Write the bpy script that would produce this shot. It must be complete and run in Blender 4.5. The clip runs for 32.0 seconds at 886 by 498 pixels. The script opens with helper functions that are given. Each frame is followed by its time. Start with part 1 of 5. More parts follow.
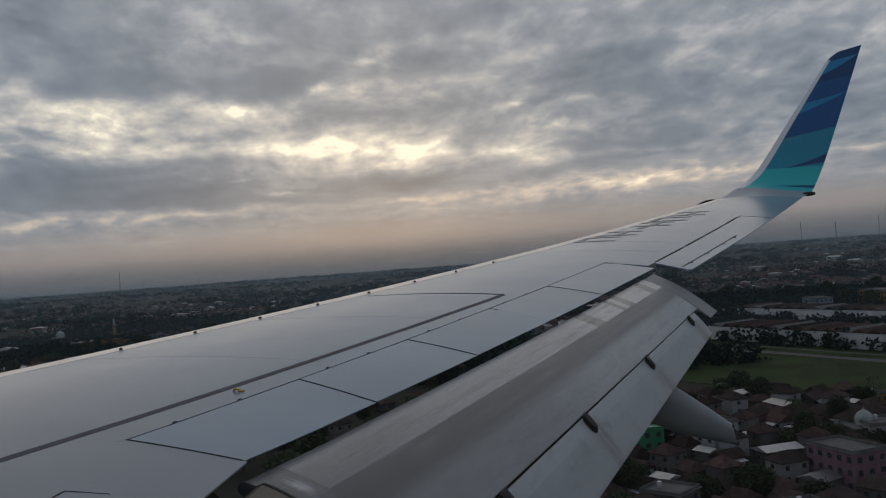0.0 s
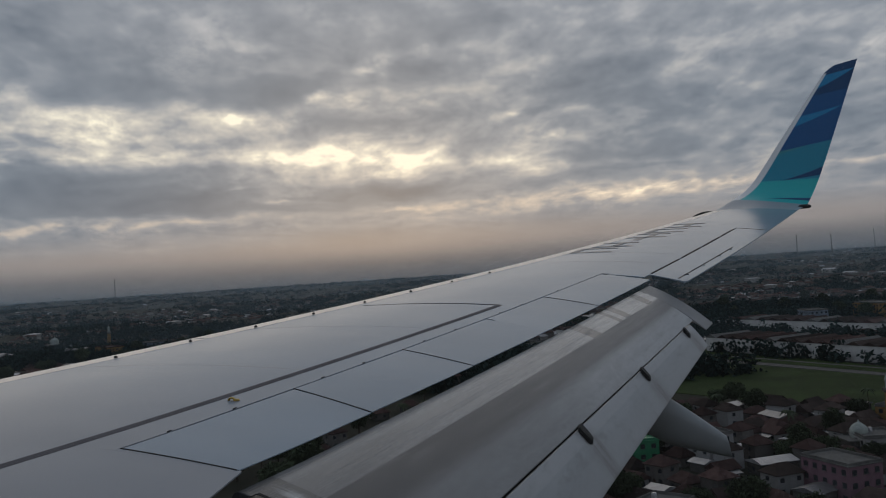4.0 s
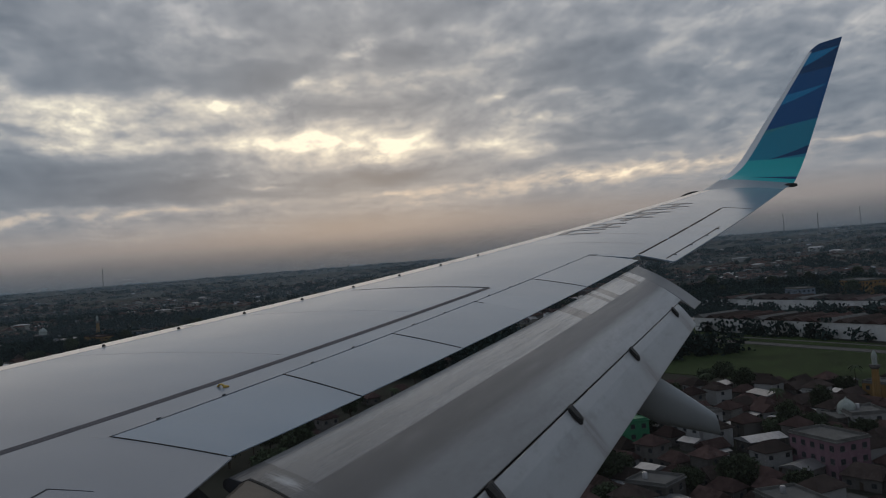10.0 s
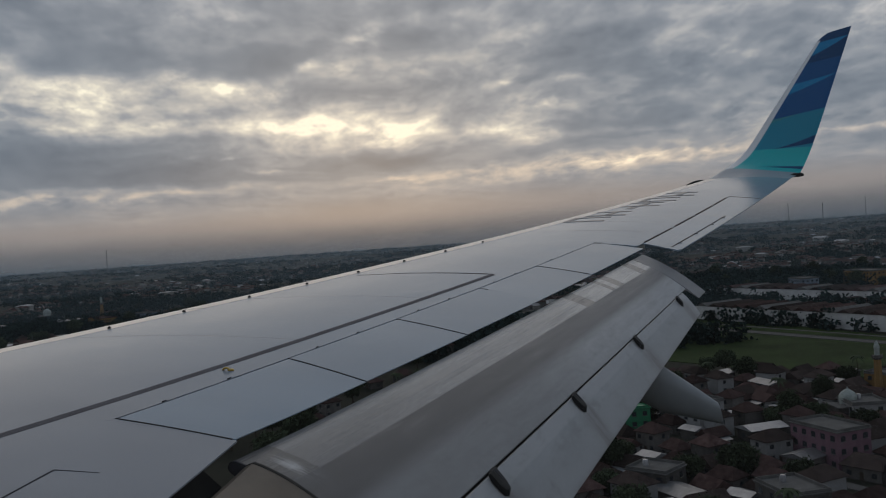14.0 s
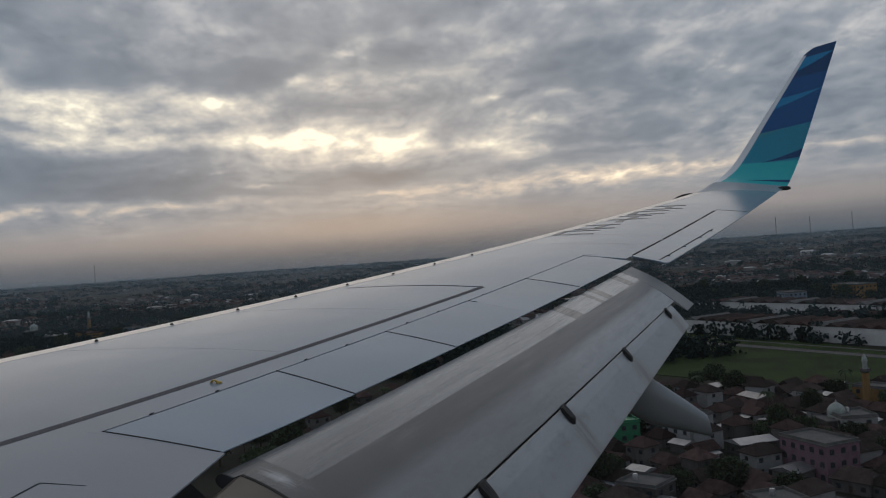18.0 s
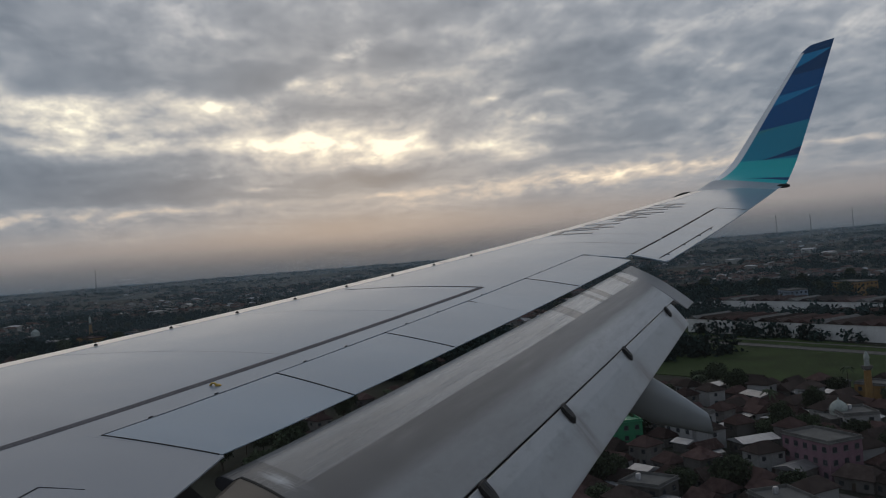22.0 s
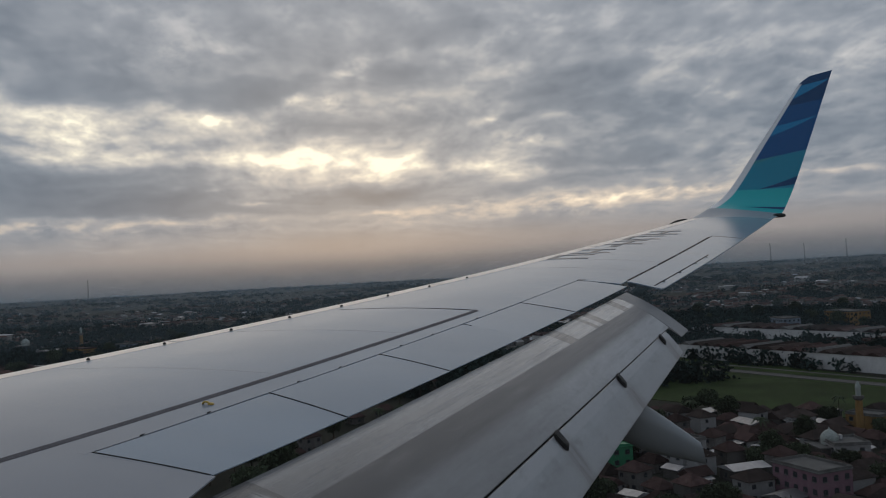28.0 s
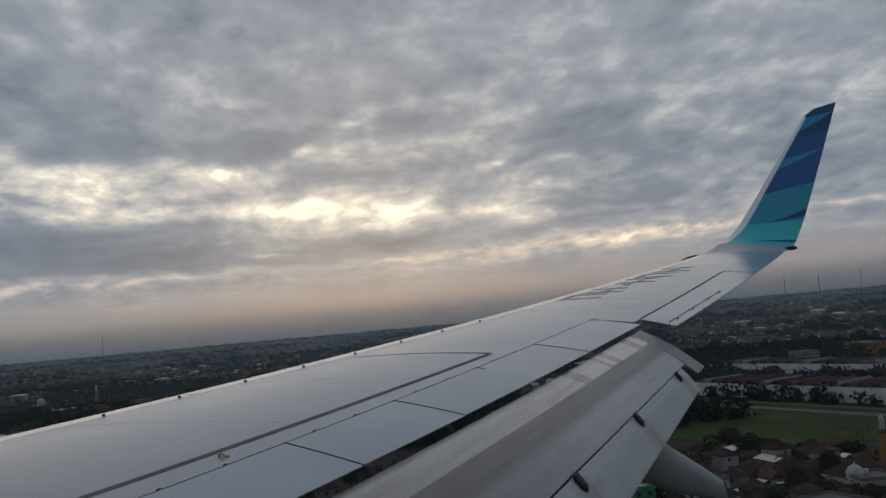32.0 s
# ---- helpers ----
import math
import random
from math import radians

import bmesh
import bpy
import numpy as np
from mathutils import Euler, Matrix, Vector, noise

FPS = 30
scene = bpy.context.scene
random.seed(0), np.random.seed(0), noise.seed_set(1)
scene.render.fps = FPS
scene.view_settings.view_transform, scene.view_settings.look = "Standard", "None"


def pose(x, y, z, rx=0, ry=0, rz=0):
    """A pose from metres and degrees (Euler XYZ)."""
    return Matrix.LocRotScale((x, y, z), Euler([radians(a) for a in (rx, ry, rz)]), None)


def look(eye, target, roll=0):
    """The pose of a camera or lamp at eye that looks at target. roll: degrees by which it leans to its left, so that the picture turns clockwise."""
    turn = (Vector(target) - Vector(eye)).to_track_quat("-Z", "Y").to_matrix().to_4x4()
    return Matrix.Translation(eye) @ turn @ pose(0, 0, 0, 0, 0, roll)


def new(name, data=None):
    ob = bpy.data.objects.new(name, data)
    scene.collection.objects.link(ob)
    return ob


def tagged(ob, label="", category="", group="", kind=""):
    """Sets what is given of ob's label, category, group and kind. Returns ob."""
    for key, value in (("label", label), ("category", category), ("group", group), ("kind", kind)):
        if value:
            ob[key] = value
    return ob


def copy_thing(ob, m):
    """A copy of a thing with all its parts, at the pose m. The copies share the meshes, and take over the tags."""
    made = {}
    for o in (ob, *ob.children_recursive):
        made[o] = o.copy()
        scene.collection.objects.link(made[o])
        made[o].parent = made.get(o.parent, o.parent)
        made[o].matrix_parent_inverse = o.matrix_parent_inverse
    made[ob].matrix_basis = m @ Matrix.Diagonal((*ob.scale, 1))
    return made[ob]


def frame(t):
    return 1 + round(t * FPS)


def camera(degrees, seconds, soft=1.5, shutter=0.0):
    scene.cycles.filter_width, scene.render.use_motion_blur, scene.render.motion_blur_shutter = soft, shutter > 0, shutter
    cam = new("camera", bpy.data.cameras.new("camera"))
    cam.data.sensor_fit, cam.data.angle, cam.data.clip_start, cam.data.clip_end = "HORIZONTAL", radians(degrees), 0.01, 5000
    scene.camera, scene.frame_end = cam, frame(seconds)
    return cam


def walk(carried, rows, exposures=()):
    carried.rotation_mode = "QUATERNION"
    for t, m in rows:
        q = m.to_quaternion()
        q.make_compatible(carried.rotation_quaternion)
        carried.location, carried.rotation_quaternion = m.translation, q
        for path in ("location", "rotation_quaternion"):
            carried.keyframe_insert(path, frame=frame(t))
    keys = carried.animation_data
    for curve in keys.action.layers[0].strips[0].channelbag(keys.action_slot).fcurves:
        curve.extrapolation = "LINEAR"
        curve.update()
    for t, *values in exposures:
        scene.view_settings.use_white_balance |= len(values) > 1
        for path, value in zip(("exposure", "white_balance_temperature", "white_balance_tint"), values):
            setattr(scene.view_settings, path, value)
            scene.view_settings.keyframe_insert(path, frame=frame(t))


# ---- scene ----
# An airliner's starboard wing on the approach, seen from a cabin window: the airplane's own axes are
# x outboard, y forward, z up; the ground is z = 0 and the airplane hangs ALT above it.
ALT = 66.0
PITCH, BANK = 0.68, 0.25   # nose-up attitude and right bank of the airplane, in degrees
PATH = [  # seconds, eye, bearing from abeam, tilt, lean
    (0, 1.452, -6.691, 0.950, 14.96, 0.74, -3.53),
    (0.5, 1.455, -6.695, 0.957, 14.96, 0.98, -3.86),
    (1, 1.453, -6.693, 0.952, 14.66, 1.00, -3.77),
    (1.5, 1.451, -6.688, 0.940, 14.47, 0.86, -3.50),
    (2, 1.447, -6.689, 0.942, 14.64, 1.27, -3.42),
    (2.5, 1.444, -6.698, 0.941, 14.96, 1.45, -3.59),
    (4.5, 1.450, -6.688, 0.959, 14.66, 1.28, -2.91),
    (5, 1.452, -6.688, 0.940, 14.76, 1.24, -2.74),
    (5.5, 1.449, -6.683, 0.939, 14.55, 0.92, -2.72),
    (6, 1.451, -6.682, 0.945, 14.74, 0.84, -2.83),
    (6.5, 1.449, -6.685, 0.931, 14.90, 1.11, -2.91),
    (7, 1.450, -6.682, 0.948, 14.83, 1.14, -2.87),
    (7.5, 1.445, -6.692, 0.937, 14.71, 1.13, -3.11),
    (8, 1.450, -6.690, 0.939, 14.57, 1.06, -3.28),
    (8.5, 1.451, -6.685, 0.948, 14.67, 0.66, -3.03),
    (9, 1.450, -6.681, 0.937, 14.62, 0.58, -3.16),
    (9.5, 1.440, -6.692, 0.954, 15.03, 0.83, -2.88),
    (10, 1.461, -6.691, 0.948, 14.01, 0.27, -3.97),
    (10.5, 1.454, -6.695, 0.949, 14.12, -0.02, -4.01),
    (11, 1.457, -6.679, 0.934, 14.02, -0.23, -3.87),
    (11.5, 1.457, -6.694, 0.939, 14.18, 0.44, -4.17),
    (12, 1.453, -6.683, 0.941, 14.00, -0.10, -3.67),
    (12.5, 1.455, -6.687, 0.941, 14.07, -0.24, -3.90),
    (13, 1.455, -6.682, 0.948, 14.00, -0.30, -3.67),
    (13.5, 1.458, -6.679, 0.954, 14.31, -0.72, -3.37),
    (15.5, 1.453, -6.680, 0.954, 14.09, 0.05, -3.40),
    (16, 1.453, -6.694, 0.947, 14.37, 0.59, -3.54),
    (16.5, 1.461, -6.686, 0.946, 13.99, 0.05, -3.18),
    (17, 1.465, -6.688, 0.951, 13.98, 0.16, -3.37),
    (17.5, 1.462, -6.686, 0.955, 14.07, 0.10, -2.96),
    (18, 1.454, -6.682, 0.940, 13.57, 0.23, -3.35),
    (18.5, 1.455, -6.686, 0.945, 13.47, 0.75, -3.73),
    (19, 1.460, -6.685, 0.933, 13.22, 0.37, -3.24),
    (19.5, 1.453, -6.684, 0.943, 13.43, 0.30, -3.30),
    (20, 1.453, -6.687, 0.935, 13.80, 0.97, -3.52),
    (20.5, 1.447, -6.685, 0.939, 14.00, 0.68, -2.93),
    (21, 1.456, -6.687, 0.933, 13.51, 0.75, -3.65),
    (21.5, 1.455, -6.679, 0.946, 13.52, 0.38, -3.79),
    (22, 1.461, -6.695, 0.932, 13.60, 0.33, -3.94),
    (22.5, 1.449, -6.684, 0.941, 13.91, 0.86, -3.96),
    (23, 1.451, -6.691, 0.947, 13.99, 0.35, -4.00),
    (23.5, 1.460, -6.688, 0.949, 13.84, 0.82, -4.67),
    (24, 1.449, -6.692, 0.940, 13.80, 0.83, -4.06),
    (24.5, 1.455, -6.702, 0.943, 14.09, 0.91, -4.19),
    (26.5, 1.455, -6.679, 0.945, 13.90, 0.10, -4.11),
    (27, 1.466, -6.664, 0.949, 13.65, -0.12, -4.17),
    (27.5, 1.468, -6.670, 0.959, 13.79, 0.37, -4.26),
    (28, 1.460, -6.679, 0.958, 13.18, 1.55, -2.49),
    (28.5, 1.462, -6.658, 0.956, 13.52, 1.56, -3.51),
    (29, 1.461, -6.669, 0.956, 13.38, 1.82, -4.08),
    (29.5, 1.465, -6.658, 0.944, 13.13, 2.43, -3.85),
    (30, 1.458, -6.659, 0.937, 13.13, 2.16, -3.48),
    (30.5, 1.461, -6.672, 0.954, 12.98, 2.38, -4.52),
    (31, 1.465, -6.645, 0.906, 13.10, -0.44, -1.22),
    (31.5, 1.448, -6.685, 0.923, 12.88, 1.90, -4.52),
    (32, 1.443, -6.691, 0.948, 13.76, 4.50, -4.44),
]


def camera_pose(x, y, z, yaw, tilt, lean):
    a, b = radians(yaw), radians(tilt)
    eye = Vector((x, y, z + ALT))
    way = Vector((math.cos(a) * math.cos(b), math.sin(a) * math.cos(b), math.sin(b)))
    level = look(eye, eye + way, lean)
    return pose(0, 0, ALT, PITCH, BANK) @ pose(0, 0, -ALT) @ level


cam = camera(52.95, 32.0, 1.0, 0.35)
walk(cam, [(r[0], camera_pose(*r[1:])) for r in PATH], [(0, 0.0), (16, 0.0), (17, 0.14), (32, 0.14)])

# ---------------------------------------------------------------- world, sun
SUN_BEARING, SUN_HEIGHT = 18.8, 7.0


class Nodes:
    """A small writer for node trees: values, vectors and links alike may be given as inputs."""

    def __init__(self, tree):
        self.tree = tree
        tree.nodes.clear()

    def add(self, kind, out=0, ins=None):
        n = self.tree.nodes.new(kind)
        for k, v in (ins or {}).items():
            if isinstance(v, bpy.types.NodeSocket):
                self.tree.links.new(v, n.inputs[k])
            else:
                n.inputs[k].default_value = v
        return n.outputs[out]

    def math(self, op, a, b=0.0, c=0.0, clamp=False):
        o = self.add("ShaderNodeMath", 0, {0: a, 1: b, 2: c})
        o.node.operation, o.node.use_clamp = op, clamp
        return o

    def vec(self, op, a, b=(0, 0, 0)):
        o = self.add("ShaderNodeVectorMath", 0, {0: a, 1: b})
        o.node.operation = op
        return o

    def mix(self, f, a, b, blend="MIX"):
        n = self.tree.nodes.new("ShaderNodeMix")
        n.data_type, n.blend_type, n.clamp_factor = "RGBA", blend, True
        for i, v in ((0, f), (6, a), (7, b)):
            if isinstance(v, bpy.types.NodeSocket):
                self.tree.links.new(v, n.inputs[i])
            else:
                n.inputs[i].default_value = (*v, 1) if isinstance(v, tuple) and len(v) == 3 else v
        return n.outputs[2]

    def smooth(self, v, lo, hi, to_lo=0.0, to_hi=1.0):
        o = self.add("ShaderNodeMapRange", 0, {0: v, 1: lo, 2: hi, 3: to_lo, 4: to_hi})
        o.node.interpolation_type = "SMOOTHSTEP"
        return o

    def noise(self, at, scale, detail=4.0, rough=0.55, distort=0.0, out=0):
        return self.add("ShaderNodeTexNoise", out, {"Vector": at, "Scale": scale, "Detail": detail,
                                                    "Roughness": rough, "Distortion": distort})

    def bell(self, v, centre, width):
        d = self.math("DIVIDE", self.math("SUBTRACT", v, centre), width)
        return self.math("POWER", 2.718, self.math("MULTIPLY", self.math("MULTIPLY", d, d), -1.0))


# bright gaps high in the cloud sheet: side, height, half width, half height, strength
GAPS = [
    (0.332, 0.171, 0.057, 0.0140, 0.30),
    (0.292, 0.174, 0.025, 0.0076, 0.40),
    (0.353, 0.201, 0.016, 0.0114, 0.40),
    (0.262, 0.159, 0.044, 0.0051, 0.30),
    (0.193, 0.189, 0.014, 0.0064, 0.40),
    (0.156, 0.180, 0.022, 0.0064, 0.55),
    (0.142, 0.177, 0.013, 0.0038, 0.40),
    (0.095, 0.166, 0.014, 0.0038, 0.35),
    (0.062, 0.195, 0.011, 0.0051, 0.60),
    (0.022, 0.191, 0.010, 0.0044, 0.50),
    (0.004, 0.226, 0.009, 0.0044, 0.50),
    (-0.018, 0.232, 0.009, 0.0038, 0.35),
    (-0.017, 0.217, 0.006, 0.0076, 0.30),
    (-0.052, 0.240, 0.019, 0.0038, 0.25),
]
# gaps round the hidden sun: side, height, half width, half height, strength
GLOWS = [
    (0.036, 0.137, 0.032, 0.0076, 0.50),
    (-0.019, 0.119, 0.038, 0.0102, 0.55),
    (-0.064, 0.129, 0.019, 0.0076, 0.45),
    (0.055, 0.127, 0.057, 0.0089, 0.30),
    (0.134, 0.133, 0.095, 0.0057, 0.30),
    (0.316, 0.139, 0.102, 0.0057, 0.28),
    (-0.061, 0.185, 0.016, 0.0051, 0.25),
    (0.146, 0.097, 0.014, 0.0016, 0.50),
    (0.184, 0.103, 0.011, 0.0019, 0.30),
    (0.108, 0.087, 0.011, 0.0016, 0.40),
    (0.223, 0.114, 0.019, 0.0019, 0.20),
    (-0.164, 0.165, 0.011, 0.0051, 0.70),
    (-0.205, 0.140, 0.022, 0.0051, 0.50),
    (-0.139, 0.116, 0.032, 0.0057, 0.40),
    (-0.194, 0.108, 0.025, 0.0038, 0.35),
    (-0.221, 0.165, 0.019, 0.0025, 0.25),
]
# warm streaks low over the haze: side, height, half width, half height, strength
STREAKS = [
    (0.243, 0.068, 0.095, 0.0051, 0.30),
    (0.323, 0.063, 0.089, 0.0051, 0.30),
    (-0.066, 0.066, 0.070, 0.0038, 0.30),
    (-0.180, 0.078, 0.051, 0.0051, 0.35),
    (-0.294, 0.070, 0.070, 0.0044, 0.45),
    (-0.334, 0.075, 0.051, 0.0032, 0.35),
    (-0.246, 0.065, 0.064, 0.0064, 0.30),
    (-0.482, 0.079, 0.038, 0.0032, 0.26),
    (-0.505, 0.081, 0.025, 0.0032, 0.20),
]
# pale patches overhead: side, height, half width, half height, strength
PALES = [
    (0.172, 0.244, 0.019, 0.0089, 0.30),
    (0.117, 0.251, 0.017, 0.0076, 0.35),
    (0.152, 0.272, 0.019, 0.0076, 0.25),
    (0.317, 0.232, 0.025, 0.0095, 0.12),
    (-0.089, 0.236, 0.038, 0.0064, 0.15),
    (-0.200, 0.264, 0.025, 0.0064, 0.25),
    (-0.377, 0.177, 0.032, 0.0076, 0.25),
    (-0.384, 0.226, 0.038, 0.0095, 0.20),
    (-0.275, 0.219, 0.038, 0.0076, 0.12),
    (-0.500, 0.190, 0.025, 0.0102, 0.30),
]
# heavy banks: side, height, half width, half height, strength
BANKS = [
    (0.293, 0.208, 0.051, 0.0191, 0.45),
    (0.321, 0.256, 0.051, 0.0191, 0.20),
    (0.236, 0.196, 0.044, 0.0127, 0.30),
    (0.145, 0.203, 0.044, 0.0140, 0.45),
    (0.097, 0.205, 0.032, 0.0127, 0.30),
    (0.045, 0.250, 0.051, 0.0191, 0.25),
    (-0.076, 0.214, 0.038, 0.0140, 0.40),
    (-0.035, 0.168, 0.044, 0.0089, 0.35),
    (0.052, 0.167, 0.032, 0.0076, 0.30),
    (-0.109, 0.135, 0.032, 0.0114, 0.40),
    (-0.114, 0.121, 0.009, 0.0076, 0.20),
    (0.168, 0.151, 0.044, 0.0044, 0.35),
    (0.207, 0.164, 0.019, 0.0044, 0.20),
]
# grey folds below the sun and beside it: side, height, half width, half height, strength
FOLDS = [
    (0.309, 0.105, 0.095, 0.0178, 0.50),
    (0.214, 0.087, 0.070, 0.0089, 0.35),
    (0.239, 0.121, 0.057, 0.0051, 0.30),
    (0.008, 0.087, 0.051, 0.0076, 0.35),
    (-0.055, 0.089, 0.051, 0.0089, 0.35),
    (0.084, 0.076, 0.076, 0.0057, 0.30),
    (-0.144, 0.092, 0.057, 0.0089, 0.30),
    (-0.254, 0.092, 0.038, 0.0089, 0.40),
    (-0.225, 0.119, 0.038, 0.0064, 0.20),
    (-0.301, 0.115, 0.051, 0.0102, 0.25),
    (-0.336, 0.141, 0.051, 0.0127, 0.20),
    (-0.280, 0.171, 0.051, 0.0095, 0.20),
    (-0.210, 0.191, 0.038, 0.0102, 0.20),
    (-0.405, 0.189, 0.038, 0.0102, 0.15),
    (-0.469, 0.118, 0.038, 0.0102, 0.20),
    (-0.247, 0.028, 0.006, 0.0089, 0.35),
]


def make_world():
    world = bpy.data.worlds.new("cloudy_evening")
    world.use_nodes = True
    scene.world = world
    n = Nodes(world.node_tree)
    clear = n.add("ShaderNodeTexSky")
    clear.node.sky_type, clear.node.sun_disc, clear.node.dust_density = "NISHITA", False, 3.0
    clear.node.sun_elevation, clear.node.sun_rotation = radians(SUN_HEIGHT), radians(90 - SUN_BEARING)
    clear = n.mix(1.0, clear, (0.05, 0.05, 0.05), "MULTIPLY")
    way = n.add("ShaderNodeTexCoord", "Generated")
    way = n.add("ShaderNodeVectorRotate", 0, {"Vector": way, "Axis": (0, 0, 1), "Angle": -radians(SUN_BEARING)})
    sep = n.tree.nodes.new("ShaderNodeSeparateXYZ")
    n.tree.links.new(way, sep.inputs[0])
    ahead, side, up = sep.outputs
    # the cloud layer is a flat sheet overhead, so it closes up towards the horizon
    depth = n.math("ADD", n.math("MAXIMUM", up, 0.0), 0.26)
    sheet = n.add("ShaderNodeCombineXYZ", 0, {0: n.math("DIVIDE", ahead, depth), 1: n.math("DIVIDE", side, depth), 2: 0.0})
    warp = n.vec("SUBTRACT", n.noise(sheet, 2.4, 2.0, 0.5, out=1), (0.5, 0.5, 0.5))
    sheet = n.vec("ADD", sheet, n.vec("MULTIPLY", warp, (0.08, 0.08, 0.0)))
    big = n.noise(sheet, 1.6, 3.0, 0.5)
    mid = n.noise(n.vec("MULTIPLY", sheet, (0.8, 1.0, 1.0)), 5.2, 4.0, 0.5)
    fine = n.noise(n.vec("MULTIPLY", sheet, (0.8, 1.0, 1.0)), 14.0, 4.0, 0.55)
    puff = n.noise(n.add("ShaderNodeCombineXYZ", 0, {0: n.math("MULTIPLY", side, 8.0), 1: n.math("MULTIPLY", up, 17.0), 2: n.math("MULTIPLY", ahead, 2.0)}), 1.0, 5.0, 0.56, 0.25)
    ragged = n.add("ShaderNodeSeparateXYZ", 0, {0: n.vec("SUBTRACT", n.noise(n.vec("MULTIPLY", way, (1.0, 1.0, 2.0)), 13.0, 6.0, 0.60, out=1), (0.5, 0.5, 0.5))}).node
    su = n.math("ADD", side, n.math("MULTIPLY", ragged.outputs[0], 0.070))
    uu = n.math("ADD", up, n.math("MULTIPLY", ragged.outputs[1], 0.034))

    def heap(rows):
        total = 0.0
        for s, u, w, h, k in rows:
            total = n.math("ADD", total, n.math("MULTIPLY", n.math("MULTIPLY", n.bell(su, s, w * 1.4), n.bell(uu, u, h * 1.35)), k))
        return total
    # long thin streaks low down, rolls of cloud higher up
    flow = n.noise(n.add("ShaderNodeCombineXYZ", 0, {0: n.math("MULTIPLY", su, 6.0), 1: n.math("MULTIPLY", uu, 60.0), 2: 3.0}), 1.0, 5.0, 0.55, 0.3)
    loose = n.math("ADD", n.math("ADD", n.math("MULTIPLY", n.math("SUBTRACT", mid, 0.5), 0.50), n.math("MULTIPLY", n.math("SUBTRACT", puff, 0.5), 0.85)), n.math("ADD", n.math("MULTIPLY", n.math("SUBTRACT", big, 0.5), 0.45), n.math("MULTIPLY", n.math("SUBTRACT", fine, 0.5), 0.80)))
    loose = n.math("MULTIPLY", loose, n.smooth(up, 0.03, 0.14, 0.35, 1.0))
    loose = n.math("ADD", loose, n.math("MULTIPLY", n.math("SUBTRACT", flow, 0.5), n.smooth(up, 0.17, 0.06, 0.10, 0.65)))
    shape = n.math("SUBTRACT", n.math("ADD", n.math("MULTIPLY", heap(GAPS + STREAKS + PALES), 0.60), n.math("MULTIPLY", heap(GLOWS), 0.42)), n.math("MULTIPLY", heap(BANKS + FOLDS), 0.60))
    shape = n.math("MULTIPLY", shape, n.smooth(fine, 0.30, 0.70, 0.70, 1.20))
    glow = n.math("MULTIPLY", n.bell(side, 0.08, 0.42), n.bell(n.math("SUBTRACT", uu, n.math("MULTIPLY", side, 0.115)), 0.130, 0.038))
    light = n.math("ADD", n.math("ADD", 0.40, loose), n.math("ADD", shape, n.math("MULTIPLY", glow, 0.27)))
    ramp = n.add("ShaderNodeValToRGB", 0, {0: light})
    stops = ramp.node.color_ramp.elements
    for at, c in ((0.28, (0.166, 0.202, 0.246)), (0.48, (0.266, 0.291, 0.322)), (0.68, (0.445, 0.437, 0.418)), (0.88, (0.68, 0.640, 0.545))):
        stops.new(at).color = (*c, 1)
    stops[0].color, stops[-1].color = (0.108, 0.142, 0.186, 1), (0.90, 0.845, 0.68, 1)
    # away from the sun the thin places are pale grey, not golden
    near = n.math("MULTIPLY", n.bell(side, 0.05, 0.62), n.bell(up, 0.10, 0.14))
    plain = n.add("ShaderNodeValToRGB", 0, {0: light})
    stops = plain.node.color_ramp.elements
    stops.new(0.45).color = (0.250, 0.277, 0.314, 1)
    stops[0].color, stops[-1].color = (0.122, 0.152, 0.192, 1), (0.56, 0.555, 0.56, 1)
    grey = n.mix(n.smooth(near, 0.10, 0.70), plain, ramp)
    # overhead the sheet is even
    grey = n.mix(n.smooth(up, 0.30, 0.85, 0.0, 0.80), grey, (0.160, 0.203, 0.262))
    # warm light low down, then haze above the horizon
    warm = n.math("MULTIPLY", n.bell(up, 0.066, 0.030), n.smooth(light, 0.30, 0.70, 0.15, 0.75))
    grey = n.mix(warm, grey, n.mix(1.0, grey, (1.09, 0.965, 0.875), "MULTIPLY"))
    grey = n.mix(n.smooth(n.math("ADD", up, n.math("MULTIPLY", n.math("SUBTRACT", flow, 0.5), 0.016)), 0.064, 0.028, 0.0, 0.88), grey, (0.252, 0.232, 0.225))
    grey = n.mix(n.smooth(up, 0.030, 0.002), grey, (0.140, 0.138, 0.143))
    grey = n.mix(n.smooth(up, 0.006, -0.010), grey, (0.072, 0.080, 0.088))
    sky = n.mix(0.04, grey, clear)
    sky = n.mix(1.0, sky, (1.11, 1.11, 1.12), "MULTIPLY")
    bg = n.add("ShaderNodeBackground", 0, {"Color": sky, "Strength": 1.0})
    out = n.tree.nodes.new("ShaderNodeOutputWorld")
    n.tree.links.new(bg, out.inputs["Surface"])


make_world()
sun = new("sun", bpy.data.lights.new("sun", "SUN"))
sun.data.energy, sun.data.angle, sun.data.color = 0.5, radians(70), (1.0, 0.86, 0.70)
a, b = radians(SUN_BEARING), radians(SUN_HEIGHT + 18)
sun.matrix_world = look((0, 0, 300), (-300 * math.cos(a) * math.cos(b), -300 * math.sin(a) * math.cos(b), 300 - 300 * math.sin(b)))


